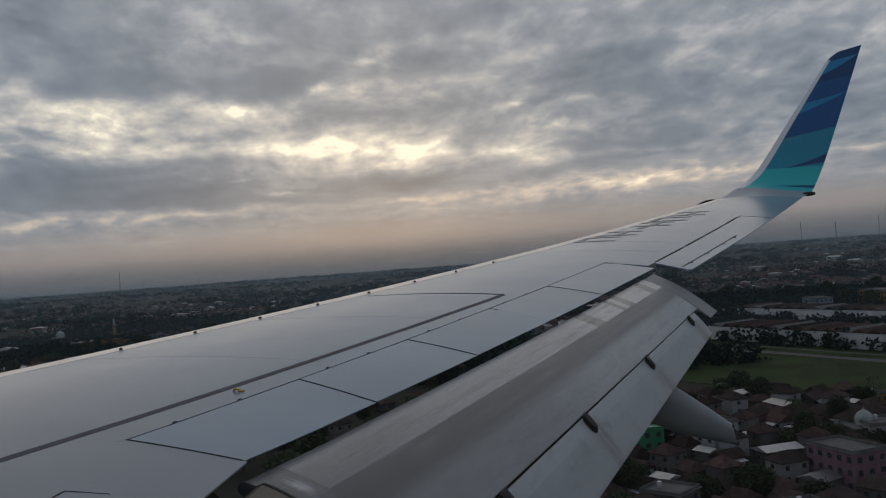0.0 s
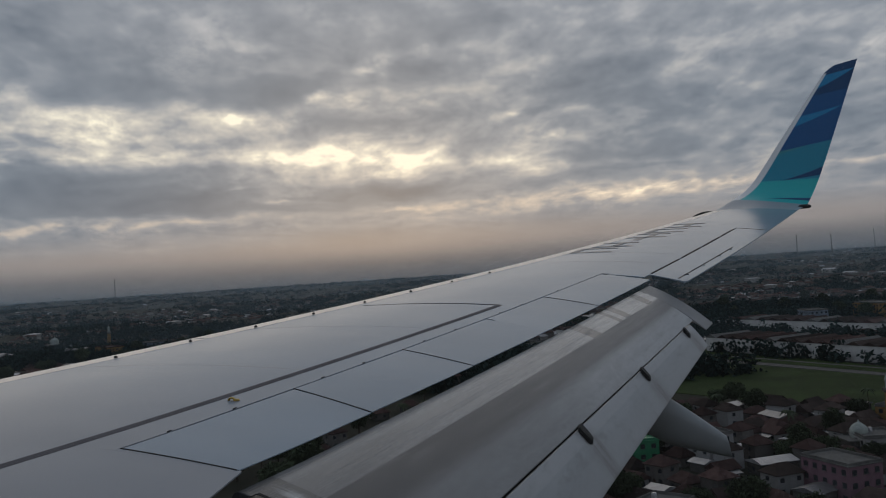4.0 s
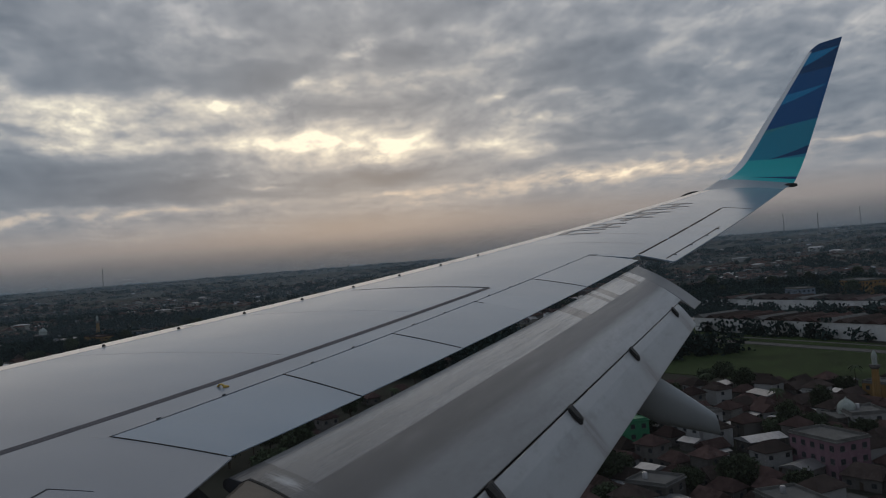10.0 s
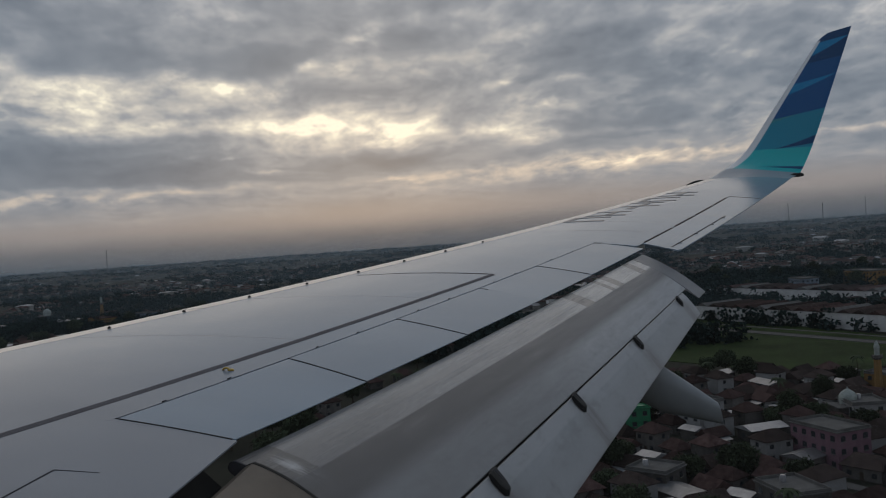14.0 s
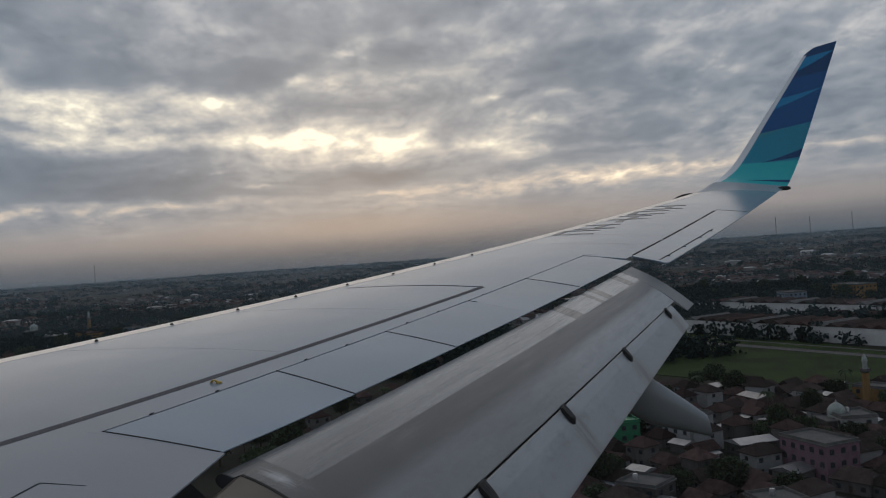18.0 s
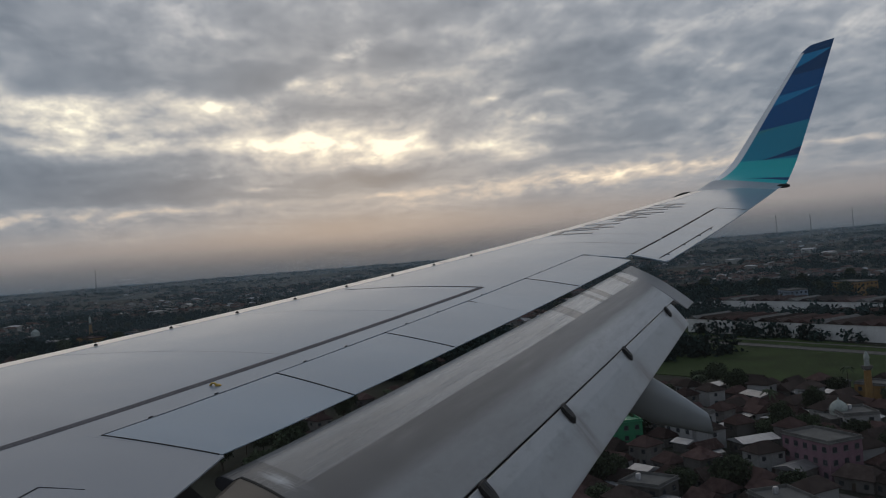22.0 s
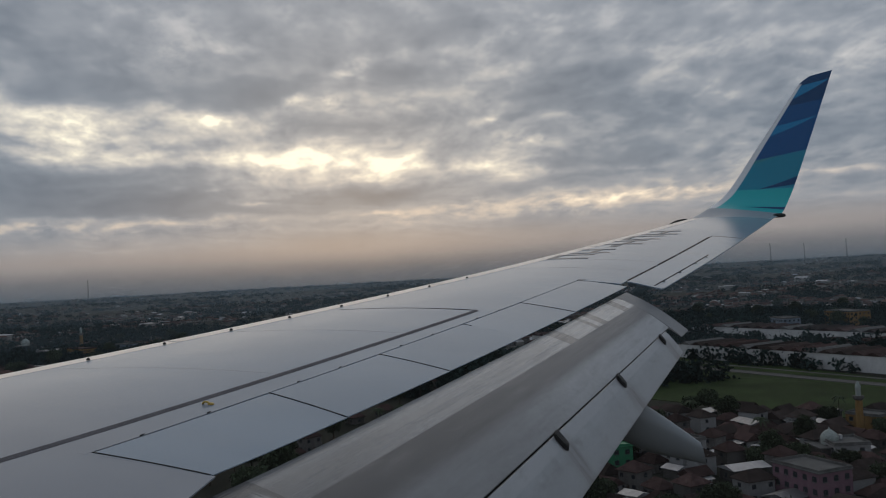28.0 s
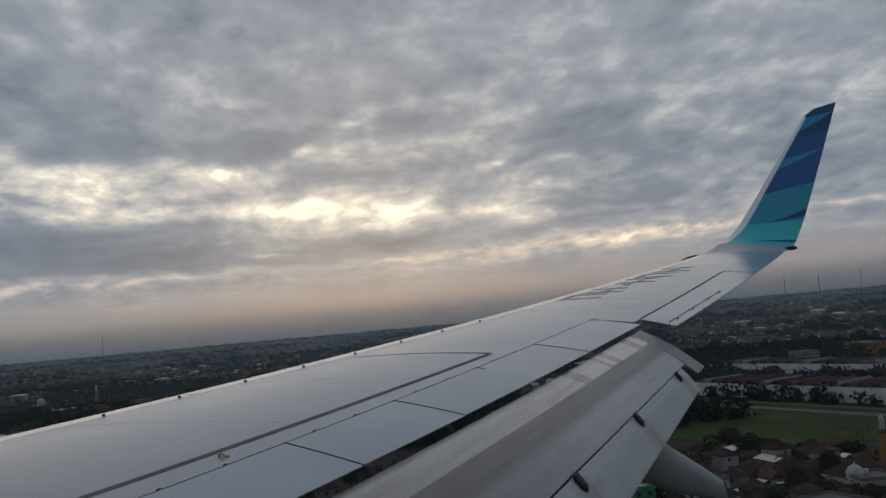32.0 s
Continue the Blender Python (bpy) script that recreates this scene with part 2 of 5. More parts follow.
# ---------------------------------------------------------------- materials
def material(name, colour, rough=0.6, metal=0.0, vary=0.25, scale=1.0, stretch=(1, 1, 1), bump=0.0, second=None,
             by_object=0.0, by_island=0.0, gloss=0.5, grain=0.35, wave=0.0, inboard=None):
    """A painted, grown or built surface: colour varied at two scales, with its own roughness and relief."""
    m = bpy.data.materials.new(name)
    m.use_nodes = True
    n = Nodes(m.node_tree)
    at = n.add("ShaderNodeTexCoord", "Object")
    at = n.vec("MULTIPLY", at, stretch)
    coarse = n.noise(at, scale, 4.0, 0.6)
    fine = n.noise(at, scale * 11.0, 5.0, 0.6)
    f = n.math("ADD", n.math("MULTIPLY", coarse, 1.0 - grain), n.math("MULTIPLY", fine, grain))
    f = n.smooth(f, 0.30, 0.70)
    dark = tuple(c * (1 - vary) for c in colour)
    light = tuple(min(1.0, c * (1 + vary)) for c in (second or colour))
    col = n.mix(f, dark, light)
    if inboard:   # warm cast of the light through the window, put into the inboard colour
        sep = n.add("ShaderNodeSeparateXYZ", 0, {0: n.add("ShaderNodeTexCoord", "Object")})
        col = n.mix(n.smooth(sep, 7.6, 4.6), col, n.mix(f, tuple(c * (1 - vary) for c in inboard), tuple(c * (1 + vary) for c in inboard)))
    if by_object:
        r = n.add("ShaderNodeObjectInfo", "Random")
        col = n.mix(1.0, col, n.mix(r, (1 - by_object,) * 3, (1 + by_object,) * 3), "MULTIPLY")
    if by_island:
        r = n.add("ShaderNodeNewGeometry", "Random Per Island")
        col = n.mix(1.0, col, n.mix(r, (1 - by_island,) * 3, (1 + by_island,) * 3), "MULTIPLY")
    ins = {"Base Color": col, "Roughness": n.smooth(fine if grain > 0.2 else coarse, 0.2, 0.8, max(0.02, rough - 0.1 * (1 if grain > 0.2 else 0.4)), min(1, rough + 0.1 * (1 if grain > 0.2 else 0.4))),
           "Metallic": metal, "Specular IOR Level": gloss}
    if bump:
        b = n.tree.nodes.new("ShaderNodeBump")
        b.inputs["Strength"].default_value, b.inputs["Distance"].default_value = bump, 0.02
        n.tree.links.new(fine, b.inputs["Height"])
        ins["Normal"] = b.outputs[0]
    if wave:   # slight waviness of thin skin between its ribs
        b = n.tree.nodes.new("ShaderNodeBump")
        b.inputs["Strength"].default_value, b.inputs["Distance"].default_value = wave, 0.02
        n.tree.links.new(n.noise(n.vec("MULTIPLY", at, (1.0, 1.6, 1.0)), 1.3, 1.0, 0.4), b.inputs["Height"])
        ins["Normal"] = b.outputs[0]
    s = n.add("ShaderNodeBsdfPrincipled", 0, ins)
    out = n.tree.nodes.new("ShaderNodeOutputMaterial")
    n.tree.links.new(s, out.inputs["Surface"])
    return m


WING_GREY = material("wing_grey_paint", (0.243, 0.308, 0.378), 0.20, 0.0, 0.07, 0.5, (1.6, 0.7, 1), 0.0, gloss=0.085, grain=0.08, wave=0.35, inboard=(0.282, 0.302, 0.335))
PANEL_GREY = material("panel_grey_paint", (0.262, 0.326, 0.392), 0.19, 0.0, 0.06, 0.6, (2.0, 0.6, 1), 0.0, by_object=0.04, gloss=0.085, grain=0.08, wave=0.35)

BARE_METAL = material("dull_aluminium", (0.60, 0.575, 0.555), 0.42, 0.75, 0.14, 3.0, (0.5, 4, 1))
SEAL_GREY = material("dark_sealant", (0.064, 0.066, 0.076), 0.8, 0.0, 0.2, 6.0, gloss=0.1)
SEALANT = material("grey_sealant", (0.108, 0.106, 0.118), 0.75, 0.0, 0.15, 6.0, gloss=0.1)
# near-black for joints and dark fittings; in coves and slot it paints shade
GAP_BLACK = material("joint_and_shade_black", (0.034, 0.033, 0.032), 0.8, 0.0, 0.5, 3.0, gloss=0.12)
PRIMER = material("stained_primer", (0.15, 0.122, 0.094), 0.6, 0.0, 0.35, 2.0)
BRACKET_BLACK = material("black_bracket_paint", (0.018, 0.018, 0.019), 0.6, 0.0, 0.3, 8.0, gloss=0.2)
YELLOW = material("yellow_paint", (0.50, 0.33, 0.06), 0.5, 0.0, 0.2, 20.0)
MARK_GREY = material("dark_grey_lettering_paint", (0.125, 0.125, 0.138), 0.45, 0.0, 0.1, 3.0)
FAIRING_GREY = material("fairing_grey_paint", (0.29, 0.310, 0.322), 0.4, 0.0, 0.1, 1.2)
SHELL_WHITE = material("fuselage_white_paint", (0.75, 0.75, 0.75), 0.35, 0.0, 0.05, 0.5)
ROOF_TILE = material("weathered_red_roof_tiles", (0.050, 0.028, 0.026), 0.85, 0.0, 0.45, 0.5, (1, 1, 1), 0.4, (0.058, 0.037, 0.034), 0.5, gloss=0.05)
ROOF_BROWN = material("dark_brown_roof_tiles", (0.040, 0.030, 0.027), 0.9, 0.0, 0.4, 0.6, (1, 1, 1), 0.4, None, 0.5, gloss=0.05)
ROOF_METAL = material("pale_corrugated_metal_roof", (0.28, 0.28, 0.29), 0.45, 0.5, 0.3, 0.4, (3, 1, 1), 0.1, None, 0.35)
WALL_PLASTER = material("stained_pale_plaster", (0.102, 0.096, 0.091), 0.9, 0.0, 0.3, 0.4, (1, 1, 0.4), 0.1, None, 0.4, gloss=0.05)
WALL_WHITE = material("stained_white_wall", (0.25, 0.25, 0.25), 0.8, 0.0, 0.15, 0.2, (1, 1, 0.5), 0.0, None, 0.1, gloss=0.05)
HALL_WHITE = material("pale_factory_wall", (0.52, 0.52, 0.515), 0.8, 0.0, 0.15, 0.15, (1, 1, 0.5), 0.0, None, 0.1, gloss=0.05)
DOME_PALE = material("pale_dome_paint", (0.30, 0.33, 0.31), 0.7, 0.0, 0.2, 0.6, gloss=0.1)
WALL_PINK = material("faded_pink_plaster", (0.185, 0.112, 0.138), 0.85, 0.0, 0.2, 0.4, (1, 1, 0.4), 0.05, gloss=0.05)
WALL_YELLOW = material("ochre_plaster", (0.22, 0.135, 0.055), 0.85, 0.0, 0.2, 0.4, (1, 1, 0.4), 0.05, gloss=0.05)
WALL_BLUE = material("pale_blue_wall", (0.16, 0.20, 0.25), 0.8, 0.0, 0.2, 0.4, (1, 1, 0.4), 0.0, gloss=0.05)
GREEN_SHEET = material("green_metal_sheet", (0.02, 0.18, 0.085), 0.5, 0.0, 0.2, 0.5, (3, 1, 1))
DARK_GLASS = material("dark_window", (0.03, 0.035, 0.04), 0.2, 0.0, 0.3, 1.0)
CONCRETE = material("grey_concrete", (0.12, 0.118, 0.114), 0.9, 0.0, 0.3, 0.3, (1, 1, 1), 0.1, gloss=0.05)
ROAD_GREY = material("pale_worn_road", (0.10, 0.097, 0.094), 0.9, 0.0, 0.25, 0.15, gloss=0.05)
GRASS = material("short_green_grass", (0.019, 0.035, 0.011), 0.95, 0.0, 0.4, 0.03, (1, 1, 1), 0.2, (0.028, 0.046, 0.014), gloss=0.05)
EARTH = material("brown_earth_and_scrub", (0.016, 0.021, 0.015), 0.95, 0.0, 0.5, 0.02, (1, 1, 1), 0.3, (0.026, 0.026, 0.020), gloss=0.05)
LEAF = material("dark_green_leaves", (0.040, 0.054, 0.032), 0.8, 0.0, 0.4, 0.3, (1, 1, 1), 0.0, (0.046, 0.060, 0.034), 0.35, 0.2, gloss=0.05)
BARK = material("brown_bark", (0.06, 0.045, 0.035), 0.95, 0.0, 0.3, 2.0, (1, 1, 0.2), 0.3, gloss=0.05)


def flap_material():
    """Scratched paint, toned by position: a pale forward strip with rows of fastener heads, a dull band behind it,
    paler towards the rear and outboard.
    """
    m = bpy.data.materials.new("flap_banded_worn_paint")
    m.use_nodes = True
    n = Nodes(m.node_tree)
    uv = n.tree.nodes.new("ShaderNodeSeparateXYZ")
    n.tree.links.new(n.add("ShaderNodeTexCoord", "UV"), uv.inputs[0])
    u, v = uv.outputs[0], uv.outputs[1]
    at = n.add("ShaderNodeTexCoord", "Object")
    smear = n.noise(n.vec("MULTIPLY", at, (1.0, 5.0, 5.0)), 1.4, 6.0, 0.62)
    grain = n.noise(at, 24.0, 5.0, 0.6)
    wv = n.math("ADD", v, n.math("MULTIPLY", n.math("SUBTRACT", smear, 0.5), 0.05))
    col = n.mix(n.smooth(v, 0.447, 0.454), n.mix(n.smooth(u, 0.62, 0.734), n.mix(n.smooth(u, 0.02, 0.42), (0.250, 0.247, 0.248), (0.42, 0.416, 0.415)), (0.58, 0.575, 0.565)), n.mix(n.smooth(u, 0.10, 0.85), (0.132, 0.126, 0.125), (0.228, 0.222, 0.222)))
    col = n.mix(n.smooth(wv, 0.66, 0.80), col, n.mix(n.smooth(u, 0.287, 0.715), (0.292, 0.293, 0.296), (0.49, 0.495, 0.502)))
    col = n.mix(n.smooth(smear, 0.35, 0.75, 0.0, 0.26), col, (0.20, 0.19, 0.18))
    for a, w in ((0.705, 0.016), (0.810, 0.006), (0.846, 0.011), (0.957, 0.012)):   # dull cross bands outboard
        col = n.mix(n.math("MULTIPLY", n.smooth(n.math("ABSOLUTE", n.math("SUBTRACT", u, a)), w + 0.002, w), n.smooth(v, 0.454, 0.447)), col, (0.205, 0.203, 0.205))
    scratch = n.noise(n.vec("MULTIPLY", n.add("ShaderNodeTexCoord", "UV"), (9.0, 14.0, 1.0)), 1.0, 5.0, 0.60)
    col = n.mix(n.smooth(scratch, 0.48, 0.72, 0.0, 0.14), col, (0.115, 0.105, 0.095))
    col = n.mix(n.smooth(scratch, 0.45, 0.28, 0.0, 0.10), col, (0.50, 0.495, 0.48))
    col = n.mix(n.math("MULTIPLY", n.bell(v, 0.15, 0.05), 0.30), col, (0.52, 0.515, 0.505))   # highlight along the nose, painted in as a paler line
    # dull end cap at the inboard end, rubbed bright where it meets its neighbour
    edge = n.math("ADD", u, n.math("MULTIPLY", n.math("SUBTRACT", smear, 0.5), 0.006))
    col = n.mix(n.math("MULTIPLY", n.smooth(edge, 0.0425, 0.0405), n.smooth(v, 0.60, 0.45)), col, (0.145, 0.142, 0.142))
    rub = n.noise(n.vec("MULTIPLY", n.add("ShaderNodeTexCoord", "UV"), (420.0, 5.0, 1.0)), 1.0, 3.0, 0.6)
    rub = n.math("MULTIPLY", n.math("MULTIPLY", n.bell(edge, 0.026, 0.006), n.bell(v, 0.34, 0.13)), n.smooth(rub, 0.40, 0.60))
    col = n.mix(rub, col, (0.60, 0.60, 0.60))
    col = n.mix(n.smooth(grain, 0.3, 0.8, 0.0, 0.18), col, (0.12, 0.12, 0.12))
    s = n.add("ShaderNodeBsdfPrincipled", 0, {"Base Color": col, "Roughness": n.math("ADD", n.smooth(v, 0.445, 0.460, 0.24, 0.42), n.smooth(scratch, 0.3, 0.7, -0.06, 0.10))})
    out = n.tree.nodes.new("ShaderNodeOutputMaterial")
    n.tree.links.new(s, out.inputs["Surface"])
    return m


def aft_material():
    """Pale paint with brown streaks running aft from the hinge brackets."""
    m = bpy.data.materials.new("aft_flap_streaked_paint")
    m.use_nodes = True
    n = Nodes(m.node_tree)
    sep = n.tree.nodes.new("ShaderNodeSeparateXYZ")
    at = n.add("ShaderNodeTexCoord", "Object")
    n.tree.links.new(at, sep.inputs[0])
    uv = n.tree.nodes.new("ShaderNodeSeparateXYZ")
    n.tree.links.new(n.add("ShaderNodeTexCoord", "UV"), uv.inputs[0])
    coarse = n.noise(n.vec("MULTIPLY", at, (1.0, 2.0, 2.0)), 1.5, 5.0, 0.6)
    wisp = n.noise(n.vec("MULTIPLY", at, (16.0, 2.0, 2.0)), 1.0, 4.0, 0.6)
    col = n.mix(n.smooth(coarse, 0.3, 0.7), (0.335, 0.346, 0.358), (0.405, 0.418, 0.432))
    col = n.mix(n.smooth(uv.outputs[1], 0.46, 0.60, 0.0, 0.30), col, (0.285, 0.292, 0.30))
    col = n.mix(n.smooth(uv.outputs[1], 0.38, 0.33, 0.0, 0.55), col, (0.47, 0.475, 0.48))   # highlight of the rounded nose, painted as a paler strip
    grime = n.noise(n.vec("MULTIPLY", n.add("ShaderNodeTexCoord", "UV"), (28.0, 3.0, 1.0)), 1.0, 5.0, 0.62)
    col = n.mix(n.smooth(grime, 0.50, 0.75, 0.0, 0.40), col, (0.17, 0.16, 0.15))
    for x in (9.92, 8.63, 7.30, 6.10):
        streak = n.math("MULTIPLY", n.bell(sep.outputs[0], x, 0.10), n.smooth(wisp, 0.35, 0.65, 0.25, 0.8))
        col = n.mix(n.math("MULTIPLY", streak, n.smooth(uv.outputs[1], 0.15, 0.45)), col, (0.16, 0.145, 0.13))
    s = n.add("ShaderNodeBsdfPrincipled", 0, {"Base Color": col, "Roughness": n.smooth(coarse, 0.2, 0.8, 0.3, 0.42)})
    out = n.tree.nodes.new("ShaderNodeOutputMaterial")
    n.tree.links.new(s, out.inputs["Surface"])
    return m


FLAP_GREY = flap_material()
AFT_GREY = aft_material()
SEAM_GREY = material("faint_skin_seam", (0.285, 0.30, 0.32), 0.4, 0.0, 0.1, 3.0)


def winglet_material():
    m = bpy.data.materials.new("winglet_blue_green_livery")
    m.use_nodes = True
    n = Nodes(m.node_tree)
    uv = n.tree.nodes.new("ShaderNodeSeparateXYZ")
    n.tree.links.new(n.add("ShaderNodeTexCoord", "UV"), uv.inputs[0])
    v, u = uv.outputs[0], uv.outputs[1]  # v along the chord from the front, u up the winglet

    def above(level, slope, bow=0.0):
        line = n.math("ADD", level, n.math("ADD", n.math("MULTIPLY", v, slope), n.math("MULTIPLY", n.math("MULTIPLY", v, v), bow)))
        return n.smooth(n.math("SUBTRACT", u, line), -0.002, 0.002)

    def wedge(lo, lo_slope, hi, hi_slope, bow=0.0):
        return n.math("MULTIPLY", above(lo, lo_slope, bow), n.math("SUBTRACT", 1.0, above(hi, hi_slope, bow)))

    navy, deep, mid, teal, streak = (0.008, 0.062, 0.170), (0.008, 0.094, 0.270), (0.018, 0.260, 0.385), (0.024, 0.455, 0.475), (0.015, 0.240, 0.480)
    col = n.mix(above(0.325, 0.045, 0.0), teal, mid)
    col = n.mix(wedge(0.31, 0.075, 0.285, 0.135), col, navy)
    col = n.mix(wedge(0.435, 0.12, 0.456, 0.084), col, (0.050, 0.27, 0.30))
    col = n.mix(above(0.456, 0.084), col, deep)
    col = n.mix(wedge(0.59, 0.143, 0.665, 0.068), col, streak)
    col = n.mix(above(0.80, 0.03), col, navy)
    col = n.mix(wedge(0.838, 0.112, 0.94, 0.01), col, streak)
    col = n.mix(wedge(0.213, 0.004, 0.190, 0.062), col, navy)
    col = n.mix(n.math("MULTIPLY", n.smooth(v, 0.125, 0.105), n.math("SUBTRACT", 1.0, above(0.955, 0.0))), col, (0.80, 0.81, 0.82))
    base = n.math("ADD", u, n.math("MULTIPLY", v, 0.04))
    col = n.mix(n.smooth(base, 0.203, 0.190), col, (0.315, 0.357, 0.400))
    grain = n.noise(n.add("ShaderNodeTexCoord", "Object"), 30.0, 4.0)
    col = n.mix(n.smooth(grain, 0.3, 0.8, 0.0, 0.08), col, (0.3, 0.3, 0.3))
    s = n.add("ShaderNodeBsdfPrincipled", 0, {"Base Color": col, "Roughness": n.smooth(grain, 0.2, 0.8, 0.28, 0.4), "Specular IOR Level": 0.28})
    out = n.tree.nodes.new("ShaderNodeOutputMaterial")
    n.tree.links.new(s, out.inputs["Surface"])
    return m


TIP_GREY = material("flap_end_grey_paint", (0.24, 0.24, 0.243), 0.42, 0.0, 0.12, 1.5)
WINGLET_PAINT = winglet_material()


def acrylic_material(film):
    """Clear cabin window: a very thin film, added as a veil that lifts the dark tones, catches the daylight."""
    m = bpy.data.materials.new("veiled_acrylic")
    m.use_nodes = True
    n = Nodes(m.node_tree)
    speck = n.noise(n.add("ShaderNodeTexCoord", "Object"), 5.0, 3.0, 0.5)
    veil = n.add("ShaderNodeAddShader", 0, {0: n.add("ShaderNodeBsdfDiffuse", 0, {"Color": (0.45, 0.47, 0.50, 1)}), 1: n.add("ShaderNodeBsdfTranslucent", 0, {"Color": (0.45, 0.47, 0.50, 1)})})
    mixed = n.add("ShaderNodeMixShader", 0, {0: n.smooth(speck, 0.2, 0.8, film * 0.8, film * 1.2), 1: n.add("ShaderNodeBsdfTransparent", 0), 2: veil})
    out = n.tree.nodes.new("ShaderNodeOutputMaterial")
    n.tree.links.new(mixed, out.inputs["Surface"])
    return m


ACRYLIC = acrylic_material(0.017)


# ---------------------------------------------------------------- building helpers
def mesh_of(name, verts, faces, mat=None, smooth=False, uvs=None):
    me = bpy.data.meshes.new(name)
    me.from_pydata([tuple(v) for v in verts], [], faces)
    if uvs is not None:
        layer = me.uv_layers.new(name="UVMap")
        for loop in me.loops:
            layer.data[loop.index].uv = uvs[loop.vertex_index]
    for m in (mat if isinstance(mat, (list, tuple)) else [mat]):
        if m:
            me.materials.append(m)
    if smooth:
        me.polygons.foreach_set("use_smooth", [True] * len(me.polygons))
    me.update()
    return me


def put(name, me, parent=None, label=""):
    """Links a mesh as one object, under a thing or a part where one is given."""
    ob = new(name, me)
    if parent:
        ob.parent = parent
    if label:
        ob["label"] = label
    return ob


def thing(name, at, label, category, group="", kind=""):
    ob = new(name)
    ob.matrix_world = at if isinstance(at, Matrix) else Matrix.Translation(at)
    return tagged(ob, label, category, group, kind)


def loft(name, rings, mat, closed=True, caps=True, smooth=True, uvs=None):
    """A skin through rings of points; closed: each ring is a loop."""
    k = len(rings[0])
    verts = [v for r in rings for v in r]
    faces = []
    for i in range(len(rings) - 1):
        for j in range(k if closed else k - 1):
            a, b = i * k + j, i * k + (j + 1) % k
            faces.append((a, b, b + k, a + k))
    if caps and closed:
        faces.append(tuple(range(k))[::-1])
        faces.append(tuple((len(rings) - 1) * k + j for j in range(k)))
    me = mesh_of(name, verts, faces, mat, smooth, uvs)
    if smooth:
        me.set_sharp_from_angle(angle=radians(38))
    return me


def box_data(x0, y0, z0, x1, y1, z1):
    v = [(x, y, z) for z in (z0, z1) for y in (y0, y1) for x in (x0, x1)]
    f = [(0, 2, 3, 1), (4, 5, 7, 6), (0, 1, 5, 4), (2, 6, 7, 3), (0, 4, 6, 2), (1, 3, 7, 5)]
    return v, f


def join_data(*pieces):
    verts, faces = [], []
    for v, f in pieces:
        k = len(verts)
        verts += v
        faces += [tuple(i + k for i in q) for q in f]
    return verts, faces


def box(name, x0, y0, z0, x1, y1, z1, mat):
    return mesh_of(name, *box_data(x0, y0, z0, x1, y1, z1), mat)


# ---------------------------------------------------------------- the airplane
SWEEP, RISE, BEND = 0.523, 0.0703, 0.0033


def chord(x):
    return float(np.interp(x, (1.88, 5.6, 16.9), (5.2, 3.7, 1.25)))


def front(x):
    """y of the line where the nose begins to round over."""
    return -SWEEP * (x - 1.88)


def nose_depth(x):
    return float(np.interp(x, (5.0, 13.0, 16.0), (0.30, 0.28, 0.24)))


def top(x, y, lift=0.0):
    """A point of the wing's upper surface."""
    c = front(x) - y
    t = min(max(c / chord(x), 0.0), 1.3)
    z = RISE * (x - 1.88) + BEND * (x - 1.88) ** 2 - 0.10 * chord(x) * (max(0.0, t - 0.15) / 0.85) ** 2
    if c < 0:
        n = nose_depth(x)
        z -= 0.09 * (1 - math.sqrt(max(0.0, 1 - (c / n) ** 2)))
    return Vector((x, y, z + lift))


def hinge(x):
    """y of the spoilers' front edge."""
    return -4.03 - (x - 5.27) * 0.352


def spoiler_end(x):
    return -4.662 - (x - 5.21) * 0.3277


def aileron_front(x):
    return -6.42 - (x - 10.81) * 0.325


def rear(x):
    return -6.77 - (x - 10.67) * 0.3276


def skin_ring(x, y_end, edge=False):
    """The closed outline of the wing at x, from the rear edge over the top to the nose and back below."""
    y_nose = front(x) + nose_depth(x)
    ring = []
    for i in range(27):
        s = i / 26
        y = y_end + (y_nose - y_end) * (1 - (1 - s) ** 1.7)
        ring.append(top(x, y))
    ring[-1] = top(x, y_nose)
    full = chord(x)
    for i in range(1, 12):
        s = i / 11
        y = y_nose + (y_end - y_nose) * s ** 1.6
        c = (y_nose - y) / full
        depth = full * 0.115 * min(1.0, c / 0.28) ** 0.5 * (1 - 0.9 * max(0.0, c - 0.28)) + 0.02
        if edge:  # a sharp rear edge
            depth = min(depth, 0.008 + 0.16 * (y - y_end))
        z = top(x, max(min(y, front(x)), y_end)).z
        ring.append(Vector((x, y, z - depth * (1.0 if s < 1 else 0.9))))
    return ring


def steps(a, b, n):
    return [a + (b - a) * i / n for i in range(n + 1)]


airplane = thing("airplane", pose(0, 0, ALT, PITCH, BANK), "white and grey jet airliner in flight, flaps lowered, blue winglet", "airplane")

wing_parts = [(steps(1.75, 5.214, 10), lambda x: -4.68, True),
              (steps(5.2142, 10.66, 18), lambda x: hinge(x) + 0.006, False),
              (steps(10.66, 14.12, 12), lambda x: aileron_front(x) + 0.010, True),
              (steps(14.12, 16.0, 8), rear, True)]
wing_obs = []
for xs, end, sharp in wing_parts:
    wing_obs.append(put("wing_skin", loft("wing_skin", [skin_ring(x, end(x), sharp) for x in xs], WING_GREY), airplane, "light grey painted upper wing skin"))
wing = wing_obs[1]

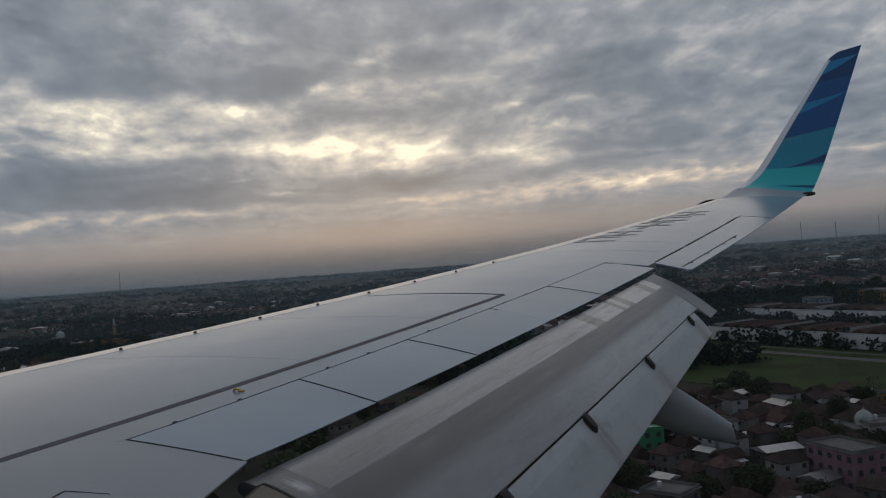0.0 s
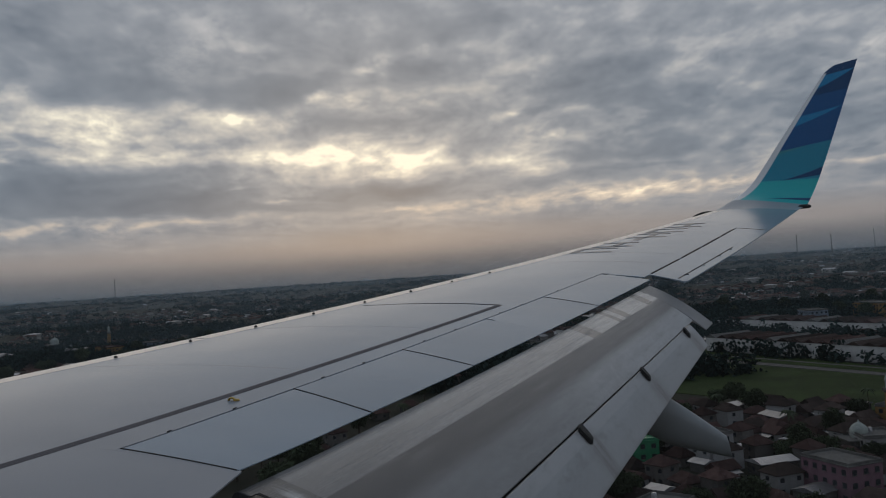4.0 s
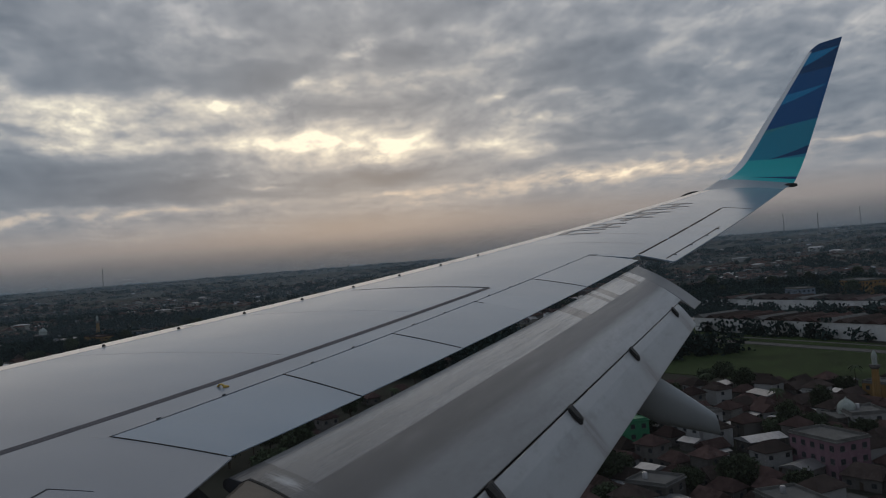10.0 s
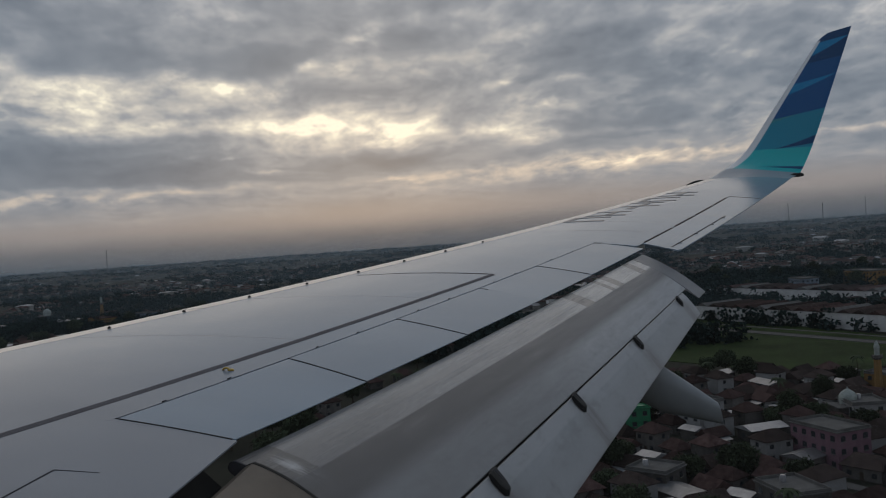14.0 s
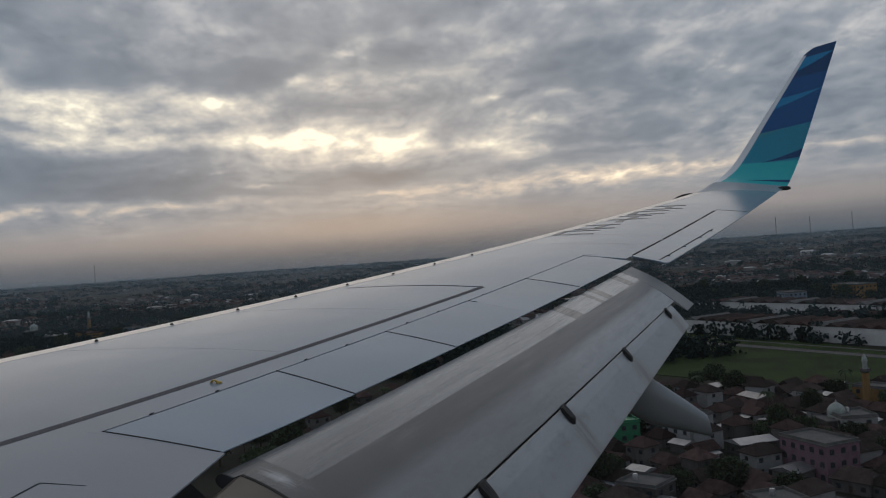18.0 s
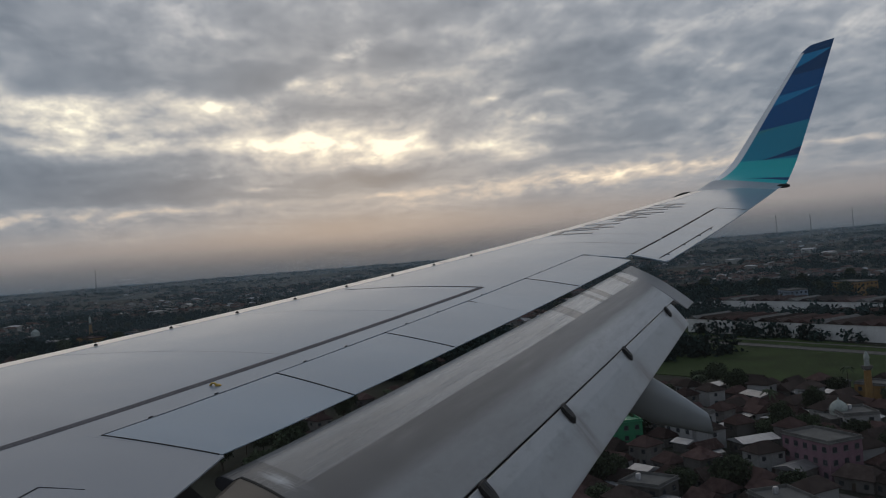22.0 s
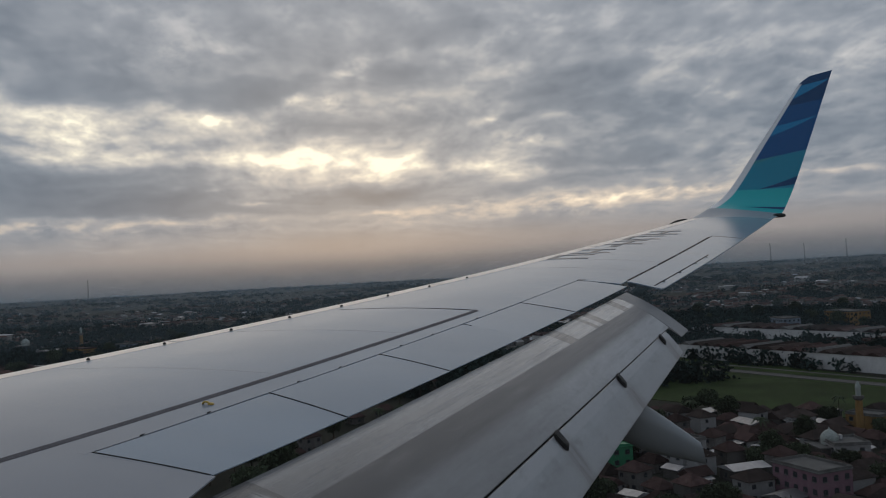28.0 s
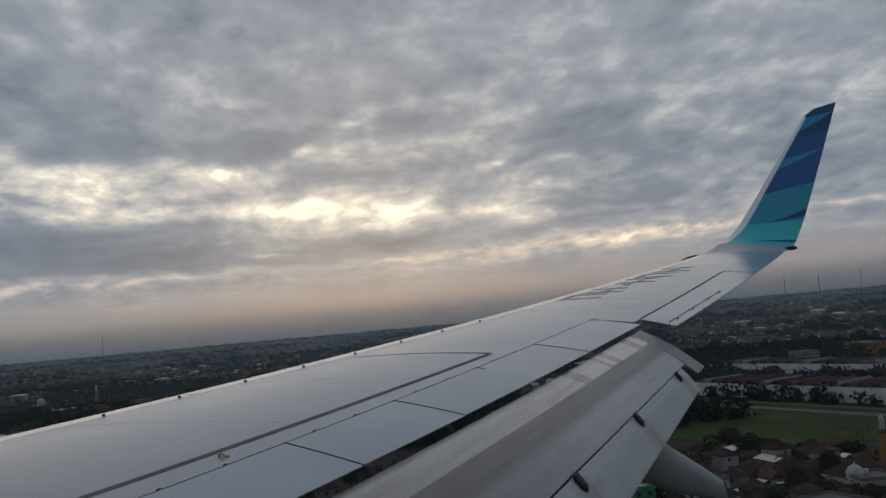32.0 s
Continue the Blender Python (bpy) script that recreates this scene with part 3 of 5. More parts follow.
# bright nose of the slats along the leading edge
for i in range(5):
    x0, x1 = 2.2 + i * 2.75, 2.2 + (i + 1) * 2.75 - 0.02
    rings = []
    for x in steps(x0, x1, 6):
        n = nose_depth(x)
        ys = [front(x) + n * s for s in (-0.30, 0.10, 0.4, 0.75, 0.93, 1.0)]
        pts = [top(x, y, 0.0008 if y < front(x) else 0.0025) for y in ys]
        low = [p + Vector((0, 0.004, -0.10)) for p in pts[:2]][::-1]
        rings.append(pts + [pts[-1] + Vector((0, 0.012, -0.05))] + low)
    put("slat", loft("slat", rings, BARE_METAL), airplane, "bare metal leading edge slat")


def slab(name, corners, mat, thick=0.022, n=(6, 10), lift=0.0, taper=0.2):
    """A panel lying in the wing's surface: corners (x, y) front-in, front-out, rear-out, rear-in."""
    (ax, ay), (bx, by), (cx, cy), (dx, dy) = corners
    verts, faces, nu, nv = [], [], n[0], n[1]
    for low in (0, 1):
        for j in range(nv + 1):
            t = j / nv
            for i in range(nu + 1):
                s = i / nu
                x = (ax * (1 - s) + bx * s) * (1 - t) + (dx * (1 - s) + cx * s) * t
                y = (ay * (1 - s) + by * s) * (1 - t) + (dy * (1 - s) + cy * s) * t
                verts.append(top(x, y, lift - (thick * (1 - (1 - taper) * t) if low else 0)))
    k = (nu + 1) * (nv + 1)
    w = nu + 1
    for j in range(nv):
        for i in range(nu):
            q = (j * w + i, j * w + i + 1, (j + 1) * w + i + 1, (j + 1) * w + i)
            faces += [q[::-1], tuple(v + k for v in q)]
    rim = [i for i in range(w)] + [j * w + nu for j in range(1, nv + 1)] + [nv * w + i for i in range(nu - 1, -1, -1)] + [j * w for j in range(nv - 1, 0, -1)]
    for a, b in zip(rim, rim[1:] + rim[:1]):
        faces.append((a, b, b + k, a + k))
    me = mesh_of(name, verts, faces, mat, True)
    me.set_sharp_from_angle(angle=radians(40))
    return me


# spoilers: front and rear x of each joint, and half the gap there
joints = [(5.245, 5.217, 0.005), (6.39, 6.19, 0.008), (7.43, 7.26, 0.006), (8.50, 8.30, 0.0008), (9.45, 9.31, 0.006), (10.66, 10.57, 0.0015)]
for (f0, r0, g0), (f1, r1, g1) in zip(joints, joints[1:]):
    c = [(f0 + g0, hinge(f0) - 0.008), (f1 - g1, hinge(f1) - 0.008), (r1 - g1, spoiler_end(r1)), (r0 + g0, spoiler_end(r0))]
    sp = put("spoiler", slab("spoiler", c, PANEL_GREY), airplane, "light grey spoiler panel lying closed")
    for s in (0.25, 0.62):
        x = f0 + (f1 - f0) * s
        p = top(x, hinge(x) + 0.01, 0.004)
        me = box("hinge_tab", p.x - 0.018, p.y - 0.004, p.z - 0.006, p.x + 0.018, p.y + 0.003, p.z + 0.0015, SEAL_GREY)
        put("hinge_tab", me, sp, "dark hinge tab")

edge_filler = [(5.2145, hinge(5.2145) + 0.005), (5.2425, hinge(5.2425) + 0.005), (5.2155, spoiler_end(5.2155)), (5.2145, spoiler_end(5.2145))]
put("wing_skin", slab("wing_skin", edge_filler, WING_GREY, n=(1, 8)), airplane, "narrow grey skin strip beside the spoilers")

# cove under the spoilers, its shade put into a near-black colour, open towards the flap
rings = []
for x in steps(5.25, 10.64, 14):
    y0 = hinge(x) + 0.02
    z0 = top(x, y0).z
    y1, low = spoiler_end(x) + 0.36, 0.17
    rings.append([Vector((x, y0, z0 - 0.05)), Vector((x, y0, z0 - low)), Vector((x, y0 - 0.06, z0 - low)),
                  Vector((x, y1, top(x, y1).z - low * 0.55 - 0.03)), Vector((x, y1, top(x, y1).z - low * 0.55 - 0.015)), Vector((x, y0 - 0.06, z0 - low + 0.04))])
put("flap_cove", loft("flap_cove", rings, GAP_BLACK, smooth=False), airplane, "cove panel in the flap gap, its shade put into black")

# inboard cove panel, near-black in place of the shade there
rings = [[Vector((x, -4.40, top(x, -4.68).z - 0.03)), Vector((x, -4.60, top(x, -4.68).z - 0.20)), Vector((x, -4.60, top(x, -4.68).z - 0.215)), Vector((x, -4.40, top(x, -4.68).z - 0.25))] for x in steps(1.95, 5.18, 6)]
put("flap_cove", loft("flap_cove", rings, GAP_BLACK, smooth=False), airplane, "cove panel in the flap gap, its shade put into black")

# aileron with its tab
ail = [(10.83, aileron_front(10.83) - 0.004), (14.10, aileron_front(14.10) - 0.004), (14.13, rear(14.13)), (10.69, rear(10.69))]
aileron = put("aileron", slab("aileron", ail, PANEL_GREY, 0.05), airplane, "pale grey aileron")


def strip(name, x0, y0, x1, y1, wide, mat, parent, label="", n=24, lift=0.0015, wide_end=None):
    """A thin band on the wing between two points, with a little body."""
    rings = []
    along = Vector((x1 - x0, y1 - y0, 0)).normalized()
    across = Vector((-along.y, along.x, 0))
    for i in range(n + 1):
        s = i / n
        w = wide + ((wide_end if wide_end is not None else wide) - wide) * s
        x, y = x0 + (x1 - x0) * s, y0 + (y1 - y0) * s
        l, r = (x - across.x * w / 2, y - across.y * w / 2), (x + across.x * w / 2, y + across.y * w / 2)
        rings.append([top(*l, -0.004), top(*l, lift), top(*r, lift), top(*r, -0.004)])
    return put(name, loft(name, rings, mat, smooth=False), parent, label)


for f, r, g in joints:
    far = 1.0 if g > 0.0016 else 0.16   # two of the joints are tight and show at their front end only
    strip("gap_strip", f, hinge(f), f + (r - f) * far, hinge(f) + (spoiler_end(r) + 0.01 - hinge(f)) * far, 0.004 + 0.6 * g, GAP_BLACK, wing, "dark gap", 12, 0.003)

# aileron's front gap in four dark lengths, tab line with its three brackets
for a, b in ((10.86, 11.75), (11.85, 12.55), (12.62, 13.35), (13.42, 14.02)):
    strip("gap_strip", a, aileron_front(a) + 0.012, b, aileron_front(b) + 0.012, 0.020 if a < 11 else 0.026, GAP_BLACK, aileron, "dark gap")
strip("gap_strip", 10.74, -6.685, 12.74, -7.345, 0.014, GAP_BLACK, aileron, "dark gap")
for x in (11.0, 11.55, 12.15, 12.6):
    y = -6.685 - (x - 10.74) * 0.33
    p = top(x, y)
    put("tab_bracket", box("tab_bracket", x - 0.010, y - 0.03, p.z - 0.01, x + 0.010, y + 0.02, p.z + 0.003, SEAL_GREY), aileron)
strip("gap_strip", 14.115, aileron_front(14.1), 14.14, rear(14.14) + 0.02, 0.016, GAP_BLACK, airplane, "dark gap")
strip("edge_strip", 10.80, -6.43, 10.665, -6.765, 0.06, WING_GREY, airplane, "grey end edge of the aileron", lift=0.008)

# grey sealant line, with its thin turn towards the front
strip("sealant_line", 1.9, -2.53, 9.02, -5.185, 0.050, SEALANT, wing, "dark grey sealant line", 60)
strip("sealant_line", 9.025, -5.19, 9.03, -3.93, 0.030, SEAL_GREY, wing, "thin dark panel line", 16, wide_end=0.008)
strip("panel_line", 10.70, -5.93, 10.72, -6.01, 0.008, SEAL_GREY, wing)
strip("panel_line", 4.66, -4.12, 3.3, -4.02, 0.009, SEAL_GREY, wing, "thin dark panel line", wide_end=0.002)
strip("panel_line", 4.66, -4.12, 4.70, -4.31, 0.006, SEAL_GREY, wing, "thin dark panel line", wide_end=0.002)


for x in (6.75, 8.05, 11.4, 12.0):   # faint joints of the skin sheets
    strip("skin_seam", x, front(x) - 0.05, x + 0.02, (hinge(x) if x < 10.6 else aileron_front(x)) + 0.10, 0.0022, SEAM_GREY, wing, "", 16, 0.0006)


def dome(name, p, r, h, mat, parent, label=""):
    rings = [[p + Vector((r * math.cos(k) * s, r * math.sin(k) * s, z * h)) for k in np.linspace(0, 2 * math.pi, 10, endpoint=False)]
             for s, z in ((1.0, -0.3), (1.0, 0.3), (0.7, 0.8), (0.2, 1.0))]
    return put(name, loft(name, rings, mat), parent, label)


for i in range(8):  # row of studs behind the leading edge
    x = 7.040 + 0.5413 * i
    dome("stud", top(x, front(x) - 0.055), 0.014, 0.016, GAP_BLACK, wing, "small dark stud")

# yellow eye for the escape rope
eye = top(6.075, -4.180)
rings = []
for k in np.linspace(0, math.pi, 13):
    c = eye + Vector((0, 0.018 * math.cos(k), 0.003 + 0.013 * math.sin(k)))
    out = Vector((0, math.cos(k), math.sin(k)))
    rings.append([c + out * 0.006 * math.cos(q) + Vector((0.010 * math.sin(q), 0, 0)) for q in np.linspace(0, 2 * math.pi, 8, endpoint=False)])
put("rope_eye", loft("rope_eye", rings, YELLOW), airplane, "yellow steel eye for a rope")
dome("eye_base", eye + Vector((0.012, -0.024, 0)), 0.018, 0.010, YELLOW, airplane, "yellow base of the rope eye")


# ---- flaps
def te_inner(x):
    """Rear edge of the fixed wing above the flaps."""
    return (spoiler_end(x), top(x, spoiler_end(x)).z) if x > 5.18 else (-4.68, top(x, -4.68).z)


def flap_ring(x, y0, z0, size, angle, bow=0.10, thick=0.13):
    """Outline of a flap with a round nose: y0, z0 its upper nose; it runs aft and down by angle, arched by bow."""
    a = radians(angle)
    r0 = thick * size * 0.45
    up, low = [], []
    for i in range(4):   # the nose, from below to the upper side
        k = radians(-60 + 37 * i)
        up.append(Vector((x, y0 - r0 + r0 * math.cos(k), z0 - r0 + r0 * math.sin(k))))
    for i in range(15):
        s = (i / 14) ** 1.3
        h = bow * size * 4 * s * (1 - s)
        r = thick * size * ((1 - s) ** 0.8 * 1.1) + 0.006
        d = s * size
        py, pz = y0 - r0 * (1 - s) - d * math.cos(a) * (1 - r0 / size), z0 - d * math.sin(a) + h * math.cos(a)
        up.append(Vector((x, py, pz)))
        if i:
            low.append(Vector((x, py - math.sin(a) * r * 0.3, pz - r * 1.05)))
    return up + low[::-1]


def flap(name, xs, place, mat, label):
    rings = [flap_ring(x, *place(x)) for x in xs]
    k = len(rings[0])
    uvs = [(i / (len(rings) - 1), max(0, (j - 4) if j < 19 else 33 - j) / 14) for i in range(len(rings)) for j in range(k)]
    return put(name, loft(name, rings, mat, uvs=uvs), airplane, label)


def main_place(x):
    y, z = te_inner(x)
    s = (x - 6.01) / 4.25
    ye, ze = -5.68 - 1.14 * s, -0.31 + 0.66 * s   # rear edge of the main flap
    y0, z0 = y + 0.012, z - float(np.interp(x, (5.2, 7.5, 10.3), (0.088, 0.066, 0.052)))
    return y0, z0, math.hypot(ye - y0, ze - z0), math.degrees(math.atan2(z0 - ze, y0 - ye)), 0.055, 0.075


def aft_place(x):
    s = (x - 6.01) / 4.25
    y0, z0 = -5.68 - 1.14 * s + 0.028, -0.31 + 0.66 * s - 0.011
    t = (x - 6.8) / 3.31
    ye, ze = -6.14 - 0.79 * t, -0.52 + 0.64 * t
    return y0, z0, math.hypot(ye - y0, ze - z0), math.degrees(math.atan2(z0 - ze, y0 - ye)), 0.05, 0.14


main_flap = flap("main_flap", steps(5.19, 10.25, 22), main_place, FLAP_GREY, "lowered grey main flap with pale and dull bands")
aft_flap = flap("aft_flap", steps(5.21, 10.12, 20), aft_place, AFT_GREY, "lowered pale grey aft flap")


def inner_place(x):
    return -4.725, top(x, -4.68).z - 0.085, 0.86, 33.0, 0.09, 0.14


inner_flap = flap("inner_flap", steps(1.95, 5.165, 10), inner_place, PRIMER, "brownish inboard flap")
def tip_place(x):
    y0, z0, size, angle, bow, thick = main_place(x)
    return y0 + 0.0005, z0 + 0.0015, size + 0.155, angle + 1.5, bow, 0.08


flap_tip = flap("flap_tip", steps(10.25, 10.515, 3), tip_place, TIP_GREY, "pale end piece of the main flap")

# end ribs of the main flap
for x in (5.19,):
    pl = main_place(x)
    ring = flap_ring(x, pl[0] + 0.001, pl[1] + 0.001, pl[2] + 0.002, *pl[3:])
    other = [p + Vector((-0.012, 0, 0)) for p in ring]
    put("end_rib", loft("end_rib", [other, ring], SEAL_GREY, smooth=False), main_flap, "end rib")
verts, faces = [], []
pick = random.Random(8)
for row in (0.30, 0.345):   # fastener heads in rows along the main flap
    for i in range(150):
        x = 5.55 + 4.6 * i / 149 + pick.uniform(-0.003, 0.003)
        if pick.random() < 0.3 or x > 8.9:
            continue
        ring = flap_ring(x, *main_place(x))[4:19]
        k = (row / 1.0) * 14
        j, t = int(k), k - int(k)
        q, w = ring[j].lerp(ring[j + 1], t), (ring[j + 1] - ring[j]).normalized()
        up = Vector((1, 0, 0)).cross(w).normalized()
        up = up if up.z > 0 else -up
        n0 = len(verts)
        for h in (-0.002, 0.0016):
            for a in range(6):
                verts.append(q + up * h + (Vector((1, 0, 0)) * math.cos(a * 1.047) + w * math.sin(a * 1.047)) * pick.uniform(0.0026, 0.0040))
        faces += [tuple(n0 + 6 + a for a in range(6))] + [(n0 + a, n0 + (a + 1) % 6, n0 + 6 + (a + 1) % 6, n0 + 6 + a) for a in range(6)]
put("fastener_row", mesh_of("fastener_row", verts, faces, SEAM_GREY), main_flap, "rows of small dark fastener heads")["kind"] = "stuff"
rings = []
for x in steps(5.22, 10.12, 10):   # added dark strip standing for the shade in the slot between the two flaps
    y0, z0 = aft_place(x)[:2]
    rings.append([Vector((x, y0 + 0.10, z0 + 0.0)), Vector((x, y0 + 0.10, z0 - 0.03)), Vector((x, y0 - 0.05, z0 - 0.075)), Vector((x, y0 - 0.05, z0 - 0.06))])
put("slot_seal", loft("slot_seal", rings, GAP_BLACK, smooth=False), aft_flap, "added dark strip for the shade in the flap slot")
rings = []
for q in flap_ring(5.17, *inner_place(5.17))[2:17]:   # added dark strip standing for the gap between the two flaps
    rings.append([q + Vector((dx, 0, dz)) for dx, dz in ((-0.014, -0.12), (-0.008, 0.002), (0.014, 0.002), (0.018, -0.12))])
put("flap_seal", loft("flap_seal", rings, GAP_BLACK), inner_flap, "dark strip in the gap between the flaps")
for x in (9.92, 8.63, 7.30, 6.10):   # dark hinge brackets in the slot
    ring = flap_ring(x, *aft_place(x))[3:11]
    rings = []
    for c, w in zip(ring, (0.058, 0.076, 0.078, 0.078, 0.078, 0.074, 0.060, 0.030)):
        rings.append([c + Vector((dx * w, 0, dz)) for dx, dz in ((-1, -0.03), (-1, 0.012), (-0.45, 0.022), (0.45, 0.022), (1, 0.012), (1, -0.03))])
    bracket = put("hinge_bracket", loft("hinge_bracket", rings, BRACKET_BLACK, smooth=False), aft_flap, "black hinge bracket")
    rings = [[c + Vector((dx * 0.012, 0, dz)) for dx, dz in ((-1, 0.0), (-1, 0.026), (1, 0.026), (1, 0.0))] for c in ring[2:6]]
    put("slide_pad", loft("slide_pad", rings, SEAL_GREY, smooth=False), bracket, "grey slide pad")

# flap track fairing, drooping below and behind the flap
rings = []
for s in steps(0, 1, 18):
    y, z = -5.6 - 1.42 * s, -0.05 - 0.25 * s - 0.31 * s * s
    r = 0.19 if s < 0.62 else 0.19 - 0.128 * (s - 0.62) / 0.38
    r *= min(1.0, 0.25 + 2.5 * s)
    rings.append([Vector((9.2 + 0.62 * r * math.cos(k), y + 0.3 * r * math.sin(k), z + r * math.sin(k) * (1.0 if math.sin(k) > 0 else 1.0 + 0.9 * s))) for k in np.linspace(0, 2 * math.pi, 20, endpoint=False)])
put("flap_fairing", loft("flap_fairing", rings, FAIRING_GREY), airplane, "grey canoe fairing of a flap track")

# ---- winglet
lead = [top(16.0, front(16.0) + nose_depth(16.0)), Vector((16.45, -7.50, 1.755)), Vector((16.90, -7.88, 2.01)), Vector((17.10, -8.10, 2.27)),
        Vector((17.30, -8.43, 2.74)), Vector((17.85, -9.37, 4.06))]
trail = [top(16.0, rear(16.0)), Vector((16.60, -8.74, 1.68)), Vector((16.93, -8.88, 1.86)), Vector((17.12, -9.02, 2.12)),
         Vector((17.32, -9.24, 2.64)), Vector((17.85, -9.85, 4.16))]
marks = (0.0, 0.16, 0.29, 0.37, 0.50, 1.0)


def along_curve(points, s):
    """Smooth curve through the points at their marks."""
    i = max(k for k in range(len(marks) - 1) if marks[k] <= s + 1e-9)
    t = (s - marks[i]) / (marks[i + 1] - marks[i])

    def slope(k):
        if k == 0 or k == len(marks) - 1:
            a, b = (0, 1) if k == 0 else (k - 1, k)
        else:
            a, b = k - 1, k + 1
        return (points[b] - points[a]) / (marks[b] - marks[a])
    h = marks[i + 1] - marks[i]
    p0, p1, m0, m1 = points[i], points[i + 1], slope(i) * h, slope(i + 1) * h
    return p0 * (2 * t ** 3 - 3 * t * t + 1) + m0 * (t ** 3 - 2 * t * t + t) + p1 * (3 * t * t - 2 * t ** 3) + m1 * (t ** 3 - t * t)


rings, uvs = [], []
for i in range(41):
    s = i / 40
    a, b = along_curve(lead, s), along_curve(trail, s)
    if s > 0.95:   # the tip's front corner is rounded off
        a = a.lerp(b, 0.20 * ((s - 0.95) / 0.05) ** 2)
    n0, n1 = along_curve(lead, min(1, s + 0.01)), along_curve(lead, max(0, s - 0.01))
    flat = (b - a)
    side = flat.cross(n0 - n1).normalized()
    if side.x > 0 or (abs(side.x) < 0.3 and side.z < 0):
        side = -side
    if side.z < 0 and s < 0.3:
        side = -side
    ring = []
    for k in range(11):
        v = (k / 10) ** 1.6
        ring.append(a + flat * v + side * (flat.length * (0.05 if s > 0.2 else 0.08) * math.sqrt(v) * (1 - v) + 0.0))
        uvs.append((v, s))
    for k in range(9, 0, -1):
        v = (k / 10) ** 1.6
        ring.append(a + flat * v - side * (flat.length * (0.05 if s > 0.2 else 0.14) * math.sqrt(v) * (1 - v) + 0.004))
        uvs.append((v, s))
    rings.append(ring)
# rounded cap
put("winglet", loft("winglet", rings, WINGLET_PAINT, uvs=uvs), airplane, "upswept winglet painted in navy, blue and teal bands")
# dark lamp housing at the tip's rear edge
p = Vector((16.44, -8.66, 1.635))
rings = [[p + Vector((dx * s, 0.08 - 0.19 * t, dz * s * 0.8)) for dx, dz in ((-0.07, -0.03), (-0.07, 0.02), (0, 0.05), (0.07, 0.02), (0.07, -0.03))] for t, s in ((0, 0.5), (0.3, 1.0), (0.8, 1.0), (1.0, 0.6))]
put("tip_lamp", loft("tip_lamp", rings, GAP_BLACK), airplane, "dark lamp housing at the wing tip")
# dark blade at the leading edge before the winglet
rings = []
for s in steps(0, 1, 8):
    x = 15.62 + 0.62 * s
    y = front(x) + nose_depth(x) * 0.93
    h = 0.05 * math.sin(math.pi * min(1, s * 1.0 + 0.02)) ** 0.5 + 0.002
    q = top(x, y)
    rings.append([q + Vector((0, -0.03, -0.02)), q + Vector((0, -0.02, h)), q + Vector((0, 0.01, h)), q + Vector((0, 0.02, -0.02))])
put("tip_lamp", loft("tip_lamp", rings, GAP_BLACK), airplane, "dark lamp window in the leading edge")

# registration on the wing: plain bars, one block of bars a character
for i, x in enumerate((12.28, 12.72, 13.08, 13.47, 13.90, 14.37)):
    y = front(x) - 0.04
    if i == 2:
        strip("marking_bar", x - 0.02, y - 0.30, x + 0.16, y - 0.36, 0.10, MARK_GREY, wing, "dark grey bar", 4, 0.003)
        continue
    strip("marking_bar", x - 0.13, y + 0.02, x - 0.17, y - 0.47, 0.070, MARK_GREY, wing, "dark grey bar", 6, 0.003)
    strip("marking_bar", x - 0.10, y - 0.02 - 0.24 * (i % 2), x + 0.16, y - 0.12 - 0.24 * (i % 2), 0.07, MARK_GREY, wing, "dark grey bar", 6, 0.0035)
    strip("marking_bar", x + 0.17, y - 0.10, x + 0.12, y - 0.53, 0.070, MARK_GREY, wing, "dark grey bar", 6, 0.003)

# fuselage shell round the window through which one looks
def shell_point(y, k, r):
    return Vector((r * math.cos(k), y, 0.62 + r * 1.02 * math.sin(k)))


ys = [-14.0, -12.0, -10.0, -8.4, -7.30, -7.0, -6.76, -6.50, -6.2, -5.90, -4.4, -2.5, -0.5, 2.0]
ks = [radians(d) for d in (-90, -70, -50, -35, -22, -12, -4, 2, 8, 14, 21, 28, 40, 60, 90, 120, 150, 180, 210, 240, 270)]
verts, faces = [], []
for r in (1.88, 1.80):
    for y in ys:
        for k in ks:
            verts.append(shell_point(y, k, r))
w, hgt = len(ks), len(ys)
off = w * hgt
solid = {(i, j): not (3 < i < 9 and 3 < j < 10) for i in range(hgt - 1) for j in range(w - 1)}
for (i, j), ok in solid.items():
    q = (i * w + j, i * w + j + 1, (i + 1) * w + j + 1, (i + 1) * w + j)
    if ok:
        faces += [q, tuple(v + off for v in q[::-1])]
        for (di, dj), (a, b) in (((1, 0), (3, 2)), ((-1, 0), (1, 0)), ((0, 1), (2, 1)), ((0, -1), (0, 3))):
            if not solid.get((i + di, (j + dj)), True):
                faces.append((q[a], q[b], q[b] + off, q[a] + off))
put("fuselage", mesh_of("fuselage", verts, faces, SHELL_WHITE, True), airplane, "white fuselage wall with a window opening")
verts, faces = [], []
for r in (1.84,):
    for y in steps(-7.302, -5.898, 4):
        for k in steps(-22.1, 21.1, 8):
            verts.append(shell_point(y, radians(k), r))
for i in range(4):
    for j in range(8):
        q = (i * 9 + j, i * 9 + j + 1, (i + 1) * 9 + j + 1, (i + 1) * 9 + j)
        faces.append(q)
put("window_pane", mesh_of("window_pane", verts, faces, ACRYLIC, True), airplane, "clear acrylic window pane with a thin veiling film")


# ---------------------------------------------------------------- the ground
EYE_X, EYE_Y = 1.45, -6.69
rng = random.Random(5)


def polar(bearing, reach):
    a = radians(bearing)
    reach *= 1.5
    return EYE_X + reach * math.cos(a), EYE_Y + reach * math.sin(a)


